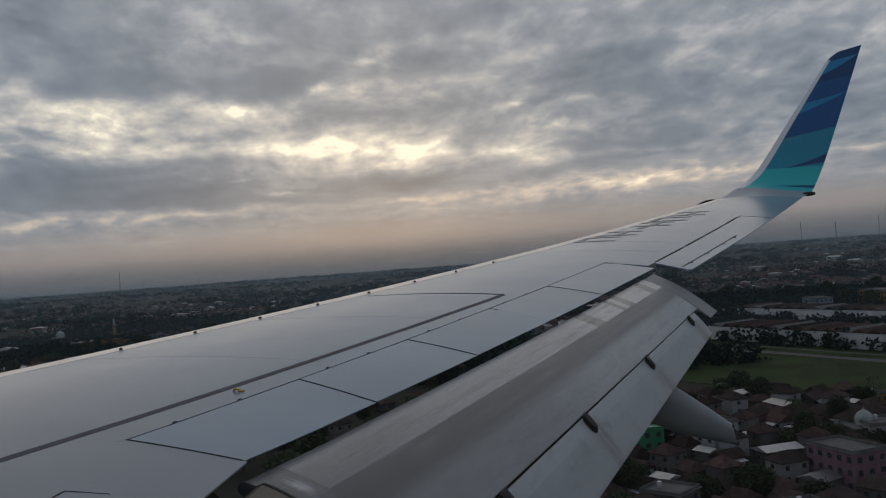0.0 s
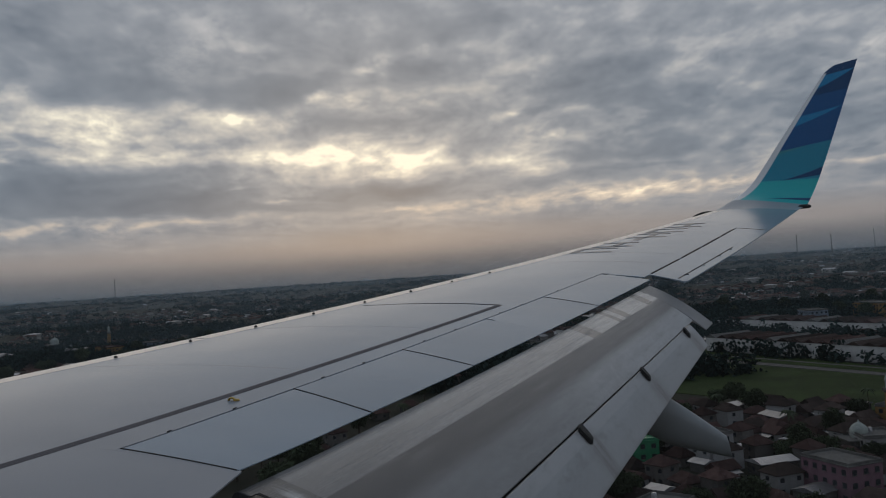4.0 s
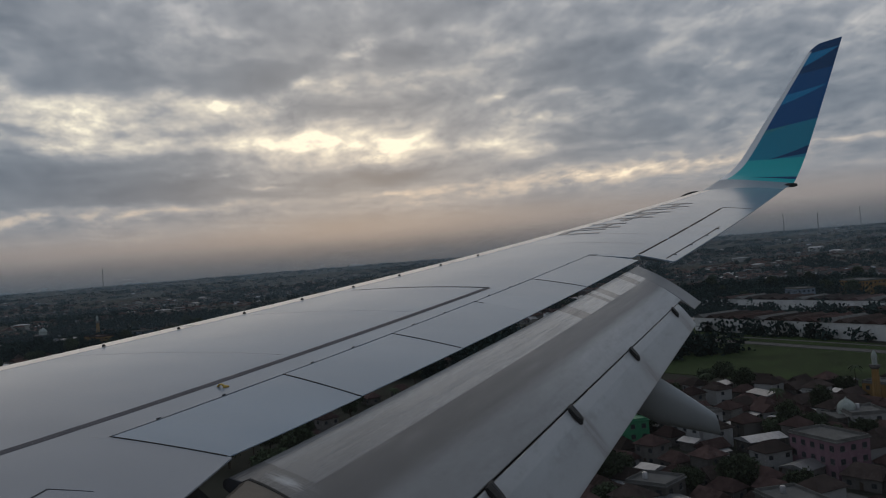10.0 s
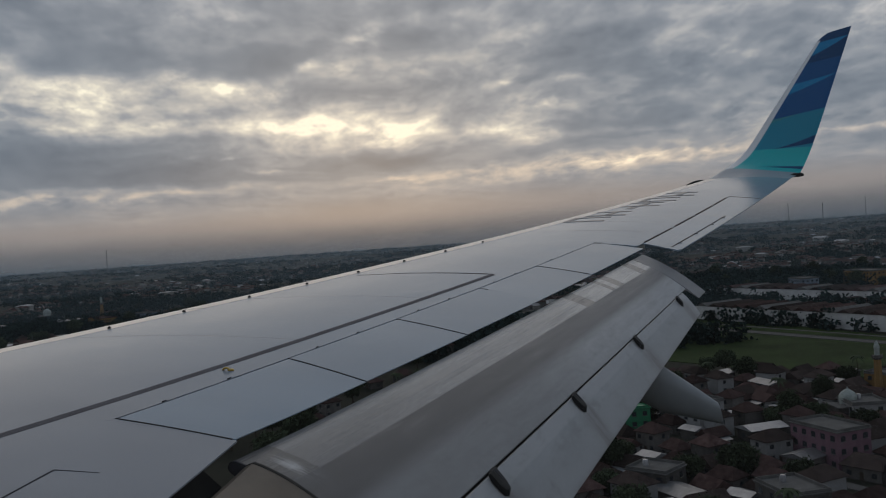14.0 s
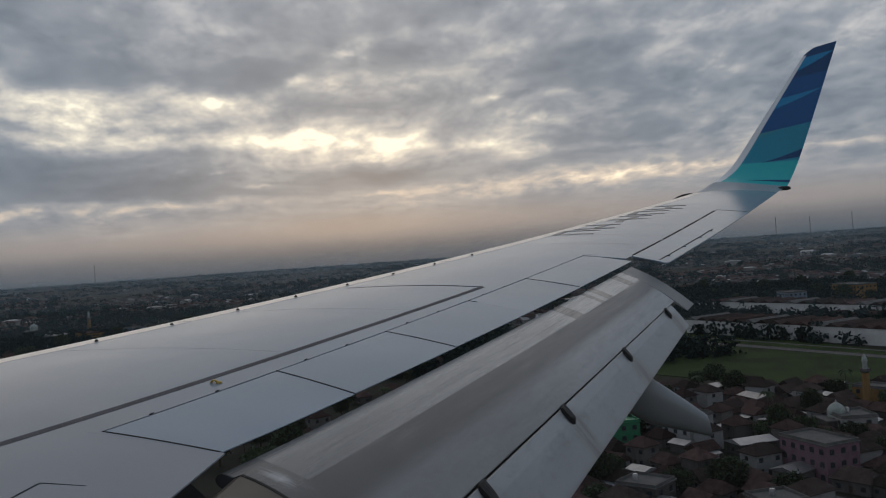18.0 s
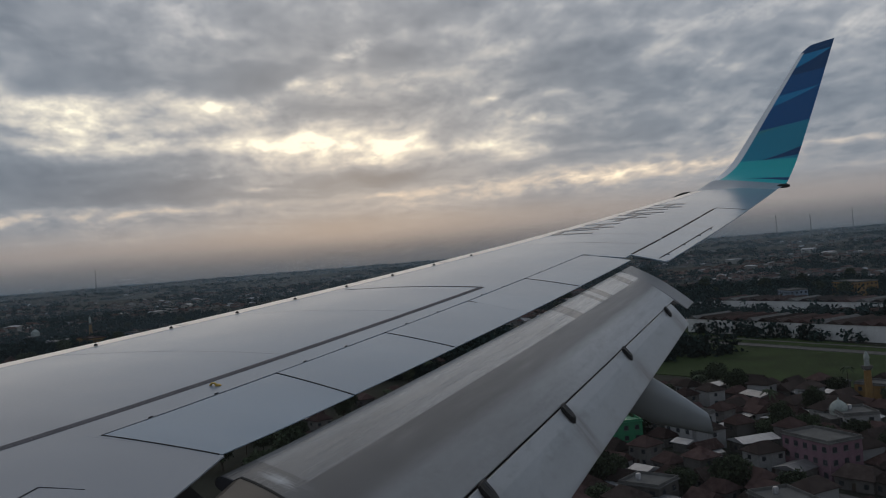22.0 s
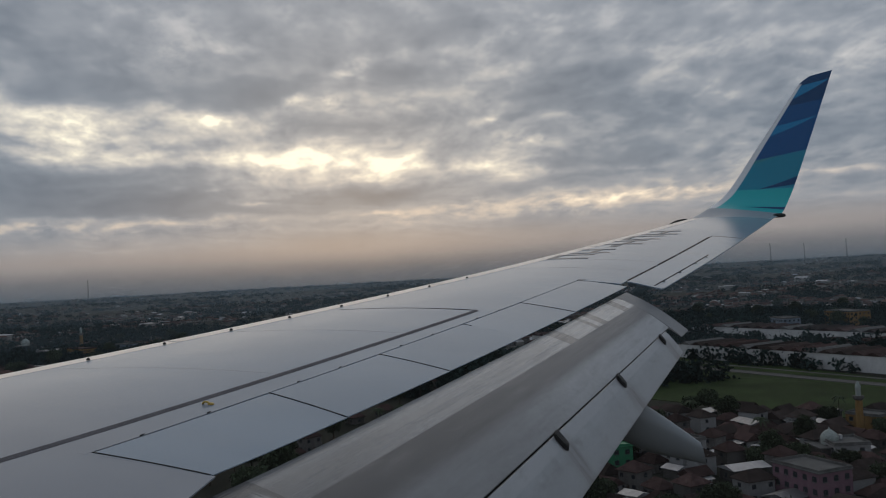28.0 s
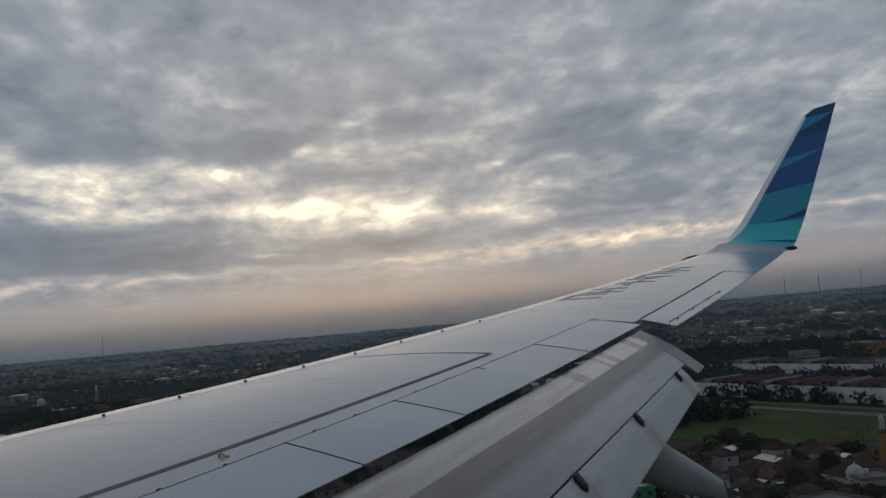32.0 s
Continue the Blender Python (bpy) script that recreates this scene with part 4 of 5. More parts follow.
def rise(reach):
    """The plain swells to low hills far off."""
    s = min(max((reach - 1100) / 3700, 0.0), 1.0)
    return 30.0 * s * s * (3 - 2 * s)


verts, faces = [(0, 0, 0)], []
radii = [60, 150, 300, 500, 800, 1300, 1700, 2100, 2500, 2900, 3300, 3700, 4100, 4500, 4850, 9000, 30000]
for r in radii:
    for k in range(72):
        verts.append((r * math.cos(k * math.pi / 36), r * math.sin(k * math.pi / 36), rise(r)))
for k in range(72):
    faces.append((0, 1 + k, 1 + (k + 1) % 72))
for i in range(len(radii) - 1):
    for k in range(72):
        a, b = 1 + i * 72 + k, 1 + i * 72 + (k + 1) % 72
        faces.append((a, a + 72, b + 72, b))
tagged(put("ground", mesh_of("ground", verts, faces, EARTH)), "brown earth with scrub and grass between the houses", "ground", "", "structure")


def sheet(name, pts, z, mat, label, category):
    k = len(pts)
    v = [(x, y, z) for x, y in pts] + [(x, y, -0.2) for x, y in pts]
    f = [tuple(range(k)), tuple(range(2 * k - 1, k - 1, -1))] + [(i, i + k, (i + 1) % k + k, (i + 1) % k) for i in range(k)]
    return tagged(put(name, mesh_of(name, v, f, mat)), label, category, "", "structure")


sheet("field", [polar(-20, 250), polar(-8, 262), polar(2, 300), polar(10, 330), polar(12, 470), polar(0, 440), polar(-8, 370), polar(-20, 300)], 0.25, GRASS, "wide field of short green grass", "field")


def local_mesh(name, pieces, mat):
    return mesh_of(name, *join_data(*pieces), mat)


def hip_roof(w, d, z, rise, over, ridge):
    """A tiled roof as a body: ridge is its ridge's length as a share of w (1: gable)."""
    a, b, r = w / 2 + over, d / 2 + over, ridge * (w / 2 + over)
    t = 0.18
    low = [(-a, -b, z), (a, -b, z), (a, b, z), (-a, b, z)]
    mid = [(x, y, zz + t) for x, y, zz in low]
    peak = [(-r, 0, z + rise), (r, 0, z + rise)]
    f = [(3, 2, 1, 0), (0, 1, 5, 4), (1, 2, 6, 5), (2, 3, 7, 6), (3, 0, 4, 7), (4, 5, 9, 8), (6, 7, 8, 9), (5, 6, 9), (7, 4, 8)]
    return low + mid + peak, f


def make_house(w, d, h, roof_mat, wall_mat, ridge, rise, label, porch=False, storeys=1):
    ob = thing("house", (0, 0, 0), label, "house", "village houses")
    put("wall", mesh_of("wall", *box_data(-w / 2, -d / 2, -0.3, w / 2, d / 2, h), wall_mat), ob)
    put("roof", mesh_of("roof", *hip_roof(w, d, h, rise, 0.6, ridge), roof_mat), ob)
    put("door", box("door", -0.5, -d / 2 - 0.05, 0, 0.5, -d / 2 + 0.02, 2.05, BARK), ob)
    win = mesh_of("window", *box_data(-0.65, -0.06, 0, 0.65, 0.04, 1.2), DARK_GLASS)
    for s in range(storeys):
        z = 0.95 + s * 3.0
        for x in (-w * 0.32, w * 0.32):
            put("window", win, ob).matrix_basis = pose(x, -d / 2, z)
        for side in (-1, 1):
            put("window", win, ob).matrix_basis = pose(side * w / 2, 0.6, z, 0, 0, 90)
    if porch:
        v = [(-w * 0.4, -d / 2 - 2.4, h - 0.85), (w * 0.4, -d / 2 - 2.4, h - 0.85), (w * 0.4, -d / 2, h - 0.15), (-w * 0.4, -d / 2, h - 0.15)]
        v += [(x, y, z + 0.1) for x, y, z in v]
        f = [(3, 2, 1, 0), (4, 5, 6, 7), (0, 1, 5, 4), (1, 2, 6, 5), (2, 3, 7, 6), (3, 0, 4, 7)]
        put("porch_roof", mesh_of("porch_roof", v, f, ROOF_METAL), ob, "grey metal porch roof")
        post = mesh_of("post", *box_data(-0.07, -0.07, -0.2, 0.07, 0.07, h - 0.85), WALL_PLASTER)
        for x in (-w * 0.38, w * 0.38):
            put("post", post, ob).matrix_basis = pose(x, -d / 2 - 2.25, 0)
    return ob


house_kinds = [
    make_house(7.5, 6, 3.0, ROOF_TILE, WALL_PLASTER, 0.45, 2.6, "small house with a red tiled hipped roof"),
    make_house(9, 6.2, 3.0, ROOF_BROWN, WALL_PLASTER, 1.0, 2.7, "long house with a dark brown gabled roof", True),
    make_house(6.8, 6.8, 5.9, ROOF_TILE, WALL_PLASTER, 0.2, 2.6, "two-storey house with a red tiled roof", False, 2),
    make_house(10, 6.8, 3.1, ROOF_BROWN, WALL_PLASTER, 0.6, 2.9, "wide house with a dark tiled hipped roof"),
    make_house(6, 5, 2.8, ROOF_METAL, WALL_PLASTER, 1.0, 1.1, "hut with a pale corrugated metal roof"),
    make_house(12, 7.5, 3.4, ROOF_METAL, WALL_PLASTER, 1.0, 1.3, "low shed with a wide pale metal roof"),
    make_house(7.5, 5.6, 2.9, ROOF_TILE, WALL_WHITE, 1.0, 2.4, "white house with a red tiled gabled roof", True),
    make_house(8.5, 7, 5.9, ROOF_BROWN, WALL_WHITE, 0.4, 2.6, "two-storey white house with a brown roof", False, 2),
]
spare = list(house_kinds)


def blocked(x, y):
    """True on the field, the road and the ground of the large buildings."""
    return any(abs((x - cx) * math.cos(a) + (y - cy) * math.sin(a)) < hw and abs(-(x - cx) * math.sin(a) + (y - cy) * math.cos(a)) < hd
               for cx, cy, a, hw, hd in taken)


taken = []


def claim(x, y, turn, w, d):
    taken.append((x, y, radians(turn), w / 2 + 1.5, d / 2 + 1.5))


def block_building(name, at, turn, w, d, storeys, wall, roof, label, per=None, storey=3.3, parapet=True):
    """A flat-roofed building: wall, roof slab, and each window with its sill."""
    ob = thing(name, pose(at[0], at[1], 0, 0, 0, turn), label, "building")
    h = storeys * storey
    put("wall", mesh_of("wall", *box_data(-w / 2, -d / 2, -0.5, w / 2, d / 2, h), wall), ob)
    lip = [box_data(-w / 2 - 0.35, -d / 2 - 0.35, h, w / 2 + 0.35, d / 2 + 0.35, h + 0.25)]
    if parapet:
        for x0, y0, x1, y1 in ((-w / 2, -d / 2, w / 2, -d / 2 + 0.2), (-w / 2, d / 2 - 0.2, w / 2, d / 2), (-w / 2, -d / 2 + 0.2, -w / 2 + 0.2, d / 2 - 0.2), (w / 2 - 0.2, -d / 2 + 0.2, w / 2, d / 2 - 0.2)):
            lip.append(box_data(x0, y0, h + 0.25, x1, y1, h + 0.95))
    put("roof", local_mesh("roof", lip, roof), ob)
    pane = mesh_of("window", *box_data(-0.75, -0.05, 0, 0.75, 0.05, 1.4), DARK_GLASS)
    sill = mesh_of("window_sill", *box_data(-0.9, -0.22, -0.12, 0.9, 0.06, 0.0), CONCRETE)
    n, m = per or (max(2, int(w / 3.4)), max(2, int(d / 3.6)))
    for s in range(storeys):
        z = s * storey + 1.0
        spots = [(-w / 2 + w * (i + 0.5) / n, y, r) for i in range(n) for y, r in ((-d / 2, 0), (d / 2, 180))]
        spots += [(x, -d / 2 + d * (i + 0.5) / m, r) for i in range(m) for x, r in ((w / 2, 90), (-w / 2, -90))]
        for x, y, r in spots:
            p = put("window", pane, ob)
            p.matrix_basis = pose(x, y, z, 0, 0, r)
            put("window_sill", sill, p)
    claim(at[0], at[1], turn, w, d)
    return ob


def warehouse(at, turn, w, d, h, bays, label):
    """A long white factory hall with a saw-tooth roof of dark red sheets."""
    ob = thing("factory_hall", pose(at[0], at[1], 0, 0, 0, turn), label, "factory", "factory halls")
    put("wall", mesh_of("wall", *box_data(-w / 2, -d / 2, -0.5, w / 2, d / 2, h), HALL_WHITE), ob)
    step = w / bays
    for i in range(bays):
        x = -w / 2 + i * step
        v = [(x, -d / 2 - 0.4, h), (x + step, -d / 2 - 0.4, h), (x + step * 0.5, -d / 2 - 0.4, h + 2.2), (x, d / 2 + 0.4, h), (x + step, d / 2 + 0.4, h), (x + step * 0.5, d / 2 + 0.4, h + 2.2)]
        put("roof_bay", mesh_of("roof_bay", v, [(0, 1, 2), (3, 5, 4), (0, 2, 5, 3), (1, 4, 5, 2), (0, 3, 4, 1)], (ROOF_TILE, ROOF_BROWN, ROOF_TILE, CONCRETE, ROOF_BROWN)[i * 2 % 5]), ob)
    pane = mesh_of("window", *box_data(-1.6, -0.06, 0, 1.6, 0.06, 1.3), DARK_GLASS)
    for i in range(bays):
        put("window", pane, ob).matrix_basis = pose(-w / 2 + (i + 0.5) * step, -d / 2, h - 2.2)
    gate = mesh_of("gate", *box_data(-2.2, -0.08, 0, 2.2, 0.08, 4.0), WALL_BLUE)
    for i in range(0, bays, 3):
        put("gate", gate, ob).matrix_basis = pose(-w / 2 + (i + 0.5) * step, -d / 2, 0)
    claim(at[0], at[1], turn, w, d)
    return ob


def between(a, b):
    (x0, y0), (x1, y1) = a, b
    return ((x0 + x1) / 2, (y0 + y1) / 2), math.degrees(math.atan2(y1 - y0, x1 - x0)), math.hypot(x1 - x0, y1 - y0)


# the road past the field, a step above the grass, with kerbs
ra, rb = polar(-14, 315), polar(14, 560)
mid, turn, length = between(ra, rb)
ux, uy = math.cos(radians(turn)), math.sin(radians(turn))


def along(s, off):
    return mid[0] + ux * s + uy * off, mid[1] + uy * s - ux * off


sheet("road", [along(-600, -4), along(500, -4), along(500, 4), along(-400, 4)], 0.35, ROAD_GREY, "pale worn road beside the field", "road")
sheet("road", [along(-600, 17), along(500, 17), along(500, 20), along(-400, 20)], 0.34, ROAD_GREY, "narrow pale track in front of the factory", "road")
taken.append((mid[0], mid[1], radians(turn), 480, 26))
for off in (-4.3, 4.05):
    tagged(put("kerb", mesh_of("kerb", [(*along(s, off + o), z) for z in (0.1, 0.5) for s, o in ((-400, 0), (500, 0), (500, 0.25), (-400, 0.25))],
                               [(3, 2, 1, 0), (4, 5, 6, 7), (0, 1, 5, 4), (1, 2, 6, 5), (2, 3, 7, 6), (3, 0, 4, 7)], CONCRETE)), "low concrete kerb along the road", "kerb", "", "structure")

# a narrow lane through the village
lane_mid, lane_turn, lane_length = between(polar(-17, 142), polar(9, 226))
lx, ly = math.cos(radians(lane_turn)), math.sin(radians(lane_turn))
sheet("road", [(lane_mid[0] + lx * u - ly * v, lane_mid[1] + ly * u + lx * v) for u, v in ((-140, -1.9), (140, -1.9), (140, 1.9), (-140, 1.9))], 0.2, ROAD_GREY, "narrow grey lane between the village houses", "road")
taken.append((*lane_mid, radians(lane_turn), 140, 5.5))
warehouse(along(-150, 52), turn, 200, 34, 9, 20, "long white factory hall with a red saw-tooth roof")
warehouse(along(75, 60), turn, 120, 40, 8, 12, "white factory hall with a saw-tooth roof beside the road")
warehouse(along(-60, 160), turn, 190, 30, 10, 16, "large white factory hall behind the first one")
block_building("apartment_block", polar(-8.5, 171), 34, 17, 11, 3, WALL_PINK, CONCRETE, "three-storey pink building with a stained flat roof")
block_building("workshop", polar(3.4, 203), 20, 18, 11, 2, GREEN_SHEET, GREEN_SHEET, "green sheet metal workshop")
block_building("school", polar(35.5, 640), 60, 36, 14, 3, WALL_YELLOW, ROOF_TILE, "ochre three-storey building with rows of windows", None, 3.6)
block_building("office_block", polar(33.0, 655), 60, 20, 14, 3, WALL_BLUE, CONCRETE, "pale blue office block", None, 3.5)
block_building("school", polar(24.5, 900), 30, 46, 14, 3, WALL_YELLOW, CONCRETE, "long pale yellow building", None, 3.6)
block_building("hotel", polar(-11.0, 560), 25, 34, 20, 4, WALL_YELLOW, CONCRETE, "ochre four-storey block with a flat roof", None, 3.5)
block_building("office_block", polar(-7.6, 520), 18, 22, 15, 4, WALL_BLUE, CONCRETE, "pale blue block with rows of windows", None, 3.4)

for b, r, t, w, d, st, wall, text in ((-1.0, 196, 40, 13, 10, 3, WALL_WHITE, "white three-storey flat-roofed house"), (-10.4, 205, 12, 12, 11, 2, WALL_WHITE, "white two-storey flat-roofed house"),
                                   (1.8, 150, 62, 11, 10, 2, WALL_PLASTER, "plastered two-storey flat-roofed house"), (-6.2, 140, 25, 14, 10, 2, WALL_PLASTER, "wide plastered flat-roofed house"),
                                   (-11.8, 240, 48, 13, 9, 2, WALL_YELLOW, "ochre two-storey flat-roofed house"), (30.5, 470, 20, 16, 12, 3, WALL_WHITE, "white flat-roofed house above the trees")):
    flat = block_building("flat_roofed_house", polar(b, r), t, w, d, st, wall, CONCRETE, text, (3, 2), 3.2)
    put("water_tank", loft("water_tank", [[Vector((w * 0.25 + q * math.cos(k), q * math.sin(k), st * 3.2 + z)) for k in np.linspace(0, 2 * math.pi, 12, endpoint=False)]
                                          for q, z in ((0.7, 0.2), (0.7, 1.5), (0.55, 1.75), (0.1, 1.8))], ROOF_METAL), flat, "pale round water tank")

# small halls with a pale dome and their towers
def turned(profile, sides):
    """Rings of a body turned about its upright axis: radius and height of each."""
    return [[Vector((r * math.cos(k), r * math.sin(k), z)) for k in np.linspace(0, 2 * math.pi, sides, endpoint=False)] for r, z in profile]


def domed_hall(x, y, size, label):
    hall = thing("domed_hall", pose(x, y, 0, 0, 0, 15) @ Matrix.Scale(size, 4), label, "building")
    put("wall", mesh_of("wall", *box_data(-6, -6, -0.4, 6, 6, 5.5), WALL_PLASTER), hall)
    put("roof", mesh_of("roof", *box_data(-6.5, -6.5, 5.5, 6.5, 6.5, 5.9), CONCRETE), hall)
    put("dome", loft("dome", turned(((2.9, 5.9), (2.9, 7.0), (3.1, 7.8), (2.9, 8.9), (2.2, 9.9), (1.2, 10.6), (0.3, 11.1), (0.05, 12.0)), 20), DOME_PALE), hall, "pale green-white dome")
    pane = mesh_of("window", *box_data(-0.6, -0.06, 0, 0.6, 0.06, 2.2), DARK_GLASS)
    for k in range(4):
        for u in (-3.6, 0.0, 3.6):
            put("window", pane, hall).matrix_basis = pose(0, 0, 0, 0, 0, 90 * k) @ pose(u, -6, 1.6)
    claim(x, y, 15, 13 * size, 13 * size)


def slender_tower(x, y, size, label):
    tower = thing("tower", pose(x, y, 0) @ Matrix.Scale(size, 4), label, "tower")
    put("shaft", loft("shaft", turned(((1.5, -0.3), (1.2, 14)), 8), WALL_YELLOW, smooth=False), tower)
    put("balcony", loft("balcony", turned(((1.2, 13.2), (1.9, 13.9), (1.9, 14.8), (1.1, 14.8)), 8), WALL_PLASTER, smooth=False), tower)
    put("cap", loft("cap", turned(((0.9, 14.8), (0.9, 17), (1.1, 17.6), (0.8, 18.6), (0.1, 20)), 10), DOME_PALE), tower)
    claim(x, y, 0, 5 * size, 5 * size)


domed_hall(*polar(-9.6, 206), 0.9, "pale hall with a dome among the roofs")
slender_tower(*polar(-11.3, 232), 1.0, "slender ochre tower with a pale cap beside the domed hall")
domed_hall(*polar(38.5, 760), 1.5, "far pale hall with a white dome")
slender_tower(*polar(35.5, 720), 1.4, "far slender ochre tower with a pale cap")


def lattice_mast(bearing, reach, h, label):
    """A slender radio mast: three legs, rungs and diagonals, all of thin steel."""
    x, y = polar(bearing, reach)
    ob = thing("radio_mast", (x, y, rise(1.5 * reach)), label, "mast", "radio masts")
    w = h / 26

    def corner(k, z):
        r = w * (1 - 0.8 * z / h)
        return Vector((r * math.cos(k * 2.094), r * math.sin(k * 2.094), z))
    for k in range(3):
        put("leg", mesh_of("leg", *limb(corner(k, -1), corner(k, h), 0.34, 0.22, 5), CONCRETE), ob)
    braces = []
    for i in range(10):
        for k in range(3):
            braces.append(limb(corner(k, h * i / 10), corner((k + 1) % 3, h * (i + 1) / 10), 0.22, 0.22, 4))
    put("bracing", local_mesh("bracing", braces, CONCRETE), ob)
    put("platform", loft("platform", [[Vector((r * math.cos(k), r * math.sin(k), z)) for k in np.linspace(0, 2 * math.pi, 8, endpoint=False)] for r, z in ((1.2, h * 0.9), (1.8, h * 0.905), (1.8, h * 0.93), (1.0, h * 0.935))], CONCRETE, smooth=False), ob)
    return ob


# ---- trees
def leaf_cloud(r, clumps, leaves, size, rnd, squash=0.8):
    """Many small leaves gathered in clumps, with gaps between them."""
    verts, faces = [], []
    for _ in range(clumps):
        while True:
            c = Vector((rnd.uniform(-1, 1), rnd.uniform(-1, 1), rnd.uniform(-1, 1)))
            if c.length < 1:
                break
        c = Vector((c.x * r, c.y * r, c.z * r * squash))
        for _ in range(leaves):
            p = c + Vector((rnd.gauss(0, 1), rnd.gauss(0, 1), rnd.gauss(0, 0.8))) * r * 0.19
            t = Euler((rnd.uniform(-1.2, 1.2), rnd.uniform(-1.2, 1.2), rnd.uniform(0, 6.3))).to_matrix()
            s = size * rnd.uniform(0.6, 1.3)
            k = len(verts)
            verts += [p + t @ Vector((-s, 0, 0)), p + t @ Vector((0, -s * 0.55, 0.15 * s)), p + t @ Vector((s, 0, 0)), p + t @ Vector((0, s * 0.55, 0.15 * s))]
            faces.append((k, k + 1, k + 2, k + 3))
    return verts, faces


def limb(a, b, r0, r1, sides=6):
    a, b = Vector(a), Vector(b)
    w = (b - a).normalized()
    x = w.orthogonal().normalized()
    y = w.cross(x)
    v = [a + (x * math.cos(k) + y * math.sin(k)) * r0 for k in np.linspace(0, 2 * math.pi, sides, endpoint=False)]
    v += [b + (x * math.cos(k) + y * math.sin(k)) * r1 for k in np.linspace(0, 2 * math.pi, sides, endpoint=False)]
    return v, [(i, (i + 1) % sides, (i + 1) % sides + sides, i + sides) for i in range(sides)]


def make_tree(h, r, seed, label):
    rnd = random.Random(seed)
    ob = thing("tree", (0, 0, 0), label, "tree", "village trees")
    pieces = [limb((0, 0, -0.3), (0.1, 0, h * 0.5), 0.035 * h, 0.022 * h, 8)]
    for i in range(6):
        a = i * 1.05 + rnd.uniform(-0.3, 0.3)
        pieces.append(limb((0.1, 0, h * rnd.uniform(0.32, 0.5)), (r * 0.6 * math.cos(a), r * 0.6 * math.sin(a), h * rnd.uniform(0.6, 0.85)), 0.013 * h, 0.005 * h, 5))
    put("trunk", local_mesh("trunk", pieces, BARK), ob)
    v, f = leaf_cloud(r, 70, 44, r * 0.130, rnd, (h * 0.34) / r)
    put("crown", mesh_of("crown", [(x, y, z + h * 0.68) for x, y, z in v], f, LEAF), ob)
    return ob


def make_palm(h, seed):
    rnd = random.Random(seed)
    ob = thing("palm", (0, 0, 0), "tall palm with drooping fronds", "palm", "village palms")
    put("trunk", loft("trunk", [[Vector((0.5 * s * s + r * math.cos(k), r * math.sin(k), h * s - 0.2)) for k in np.linspace(0, 2 * math.pi, 7, endpoint=False)]
                                for s, r in ((0, 0.22), (0.3, 0.16), (0.7, 0.13), (1.0, 0.12))], BARK), ob)
    for i in range(15):
        a, lift = i * 2.4, rnd.uniform(-0.2, 0.7)
        v, f = [], []
        for j in range(7):
            s = j / 6
            x, z, w = 3.4 * s, 2.4 * lift * s - 2.6 * s * s, 0.48 * math.sin(math.pi * (0.12 + 0.85 * s))
            v += [(x, -w, z - 0.25 * w), (x, 0, z), (x, w, z - 0.25 * w)]
            if j:
                k = 3 * j
                f += [(k - 3, k, k + 1, k - 2), (k - 2, k + 1, k + 2, k - 1)]
        put("frond", mesh_of("frond", v, f, LEAF), ob).matrix_basis = pose(0.5, 0, h - 0.2, 0, 0, math.degrees(a))
    return ob


tree_kinds = [make_tree(9, 4.2, 1, "broad dark green tree among the houses"), make_tree(12, 4.8, 2, "tall dark green tree with an uneven crown"),
              make_tree(7, 3.4, 3, "small bushy dark green tree"), make_tree(14, 5.5, 4, "large spreading dark tree"), make_tree(11, 3.4, 7, "narrow upright dark tree")]
palm = make_palm(11, 5)

for bearing, reach, h in ((-7.0, 2300, 84), (-8.9, 2100, 78), (-11.2, 2450, 86), (35.0, 2350, 88)):
    lattice_mast(bearing, reach, h, "tall thin steel mast on the far plain")

# houses of the village: rows along lanes, thinned where trees stand
placed = []


def free(x, y, gap):
    return not blocked(x, y) and all((x - a) ** 2 + (y - b) ** 2 > (gap + g) ** 2 for a, b, g in placed)


def in_field(b, r):
    return b < 12 and 262 + max(0, b + 8) * 4 < r < 430


def scatter(count, b0, b1, r0, r1, gap, what):
    tries = 0
    while count and tries < 20000:
        tries += 1
        b = rng.uniform(b0, b1)
        r = 1 / rng.uniform(1 / r1, 1 / r0)
        x, y = polar(b, r)
        if in_field(b, r) or not free(x, y, gap):
            continue
        placed.append((x, y, gap))
        what(x, y)
        count -= 1


def add_house(x, y, shares=(6, 5, 2, 5, 5, 2, 3, 2)):
    k = rng.choices(range(len(house_kinds)), shares)[0]
    m = pose(x, y, 0, 0, 0, turn + 90 * rng.randrange(4) + rng.uniform(-12, 12))
    if spare:
        ob = spare.pop(0)
        ob.matrix_basis = m
    else:
        copy_thing(house_kinds[k], m)


def add_tiled_house(x, y):
    add_house(x, y, (6, 5, 2, 5, 0, 0, 2, 1))


trees_left = list(tree_kinds) + [palm]


def add_tree(x, y):
    m = pose(x, y, 0, 0, 0, rng.uniform(0, 360))
    if trees_left:
        trees_left.pop(0).matrix_basis = m
    else:
        copy_thing(palm if rng.random() < 0.14 else rng.choice(tree_kinds), m)


def add_small_tree(x, y):
    """Village yards hold low trees and a few palms."""
    k = rng.choices((0, 2, 4, 5), (2, 5, 1, 1))[0]
    copy_thing(palm if k == 5 else tree_kinds[k], pose(x, y, 0, 0, 0, rng.uniform(0, 360)))


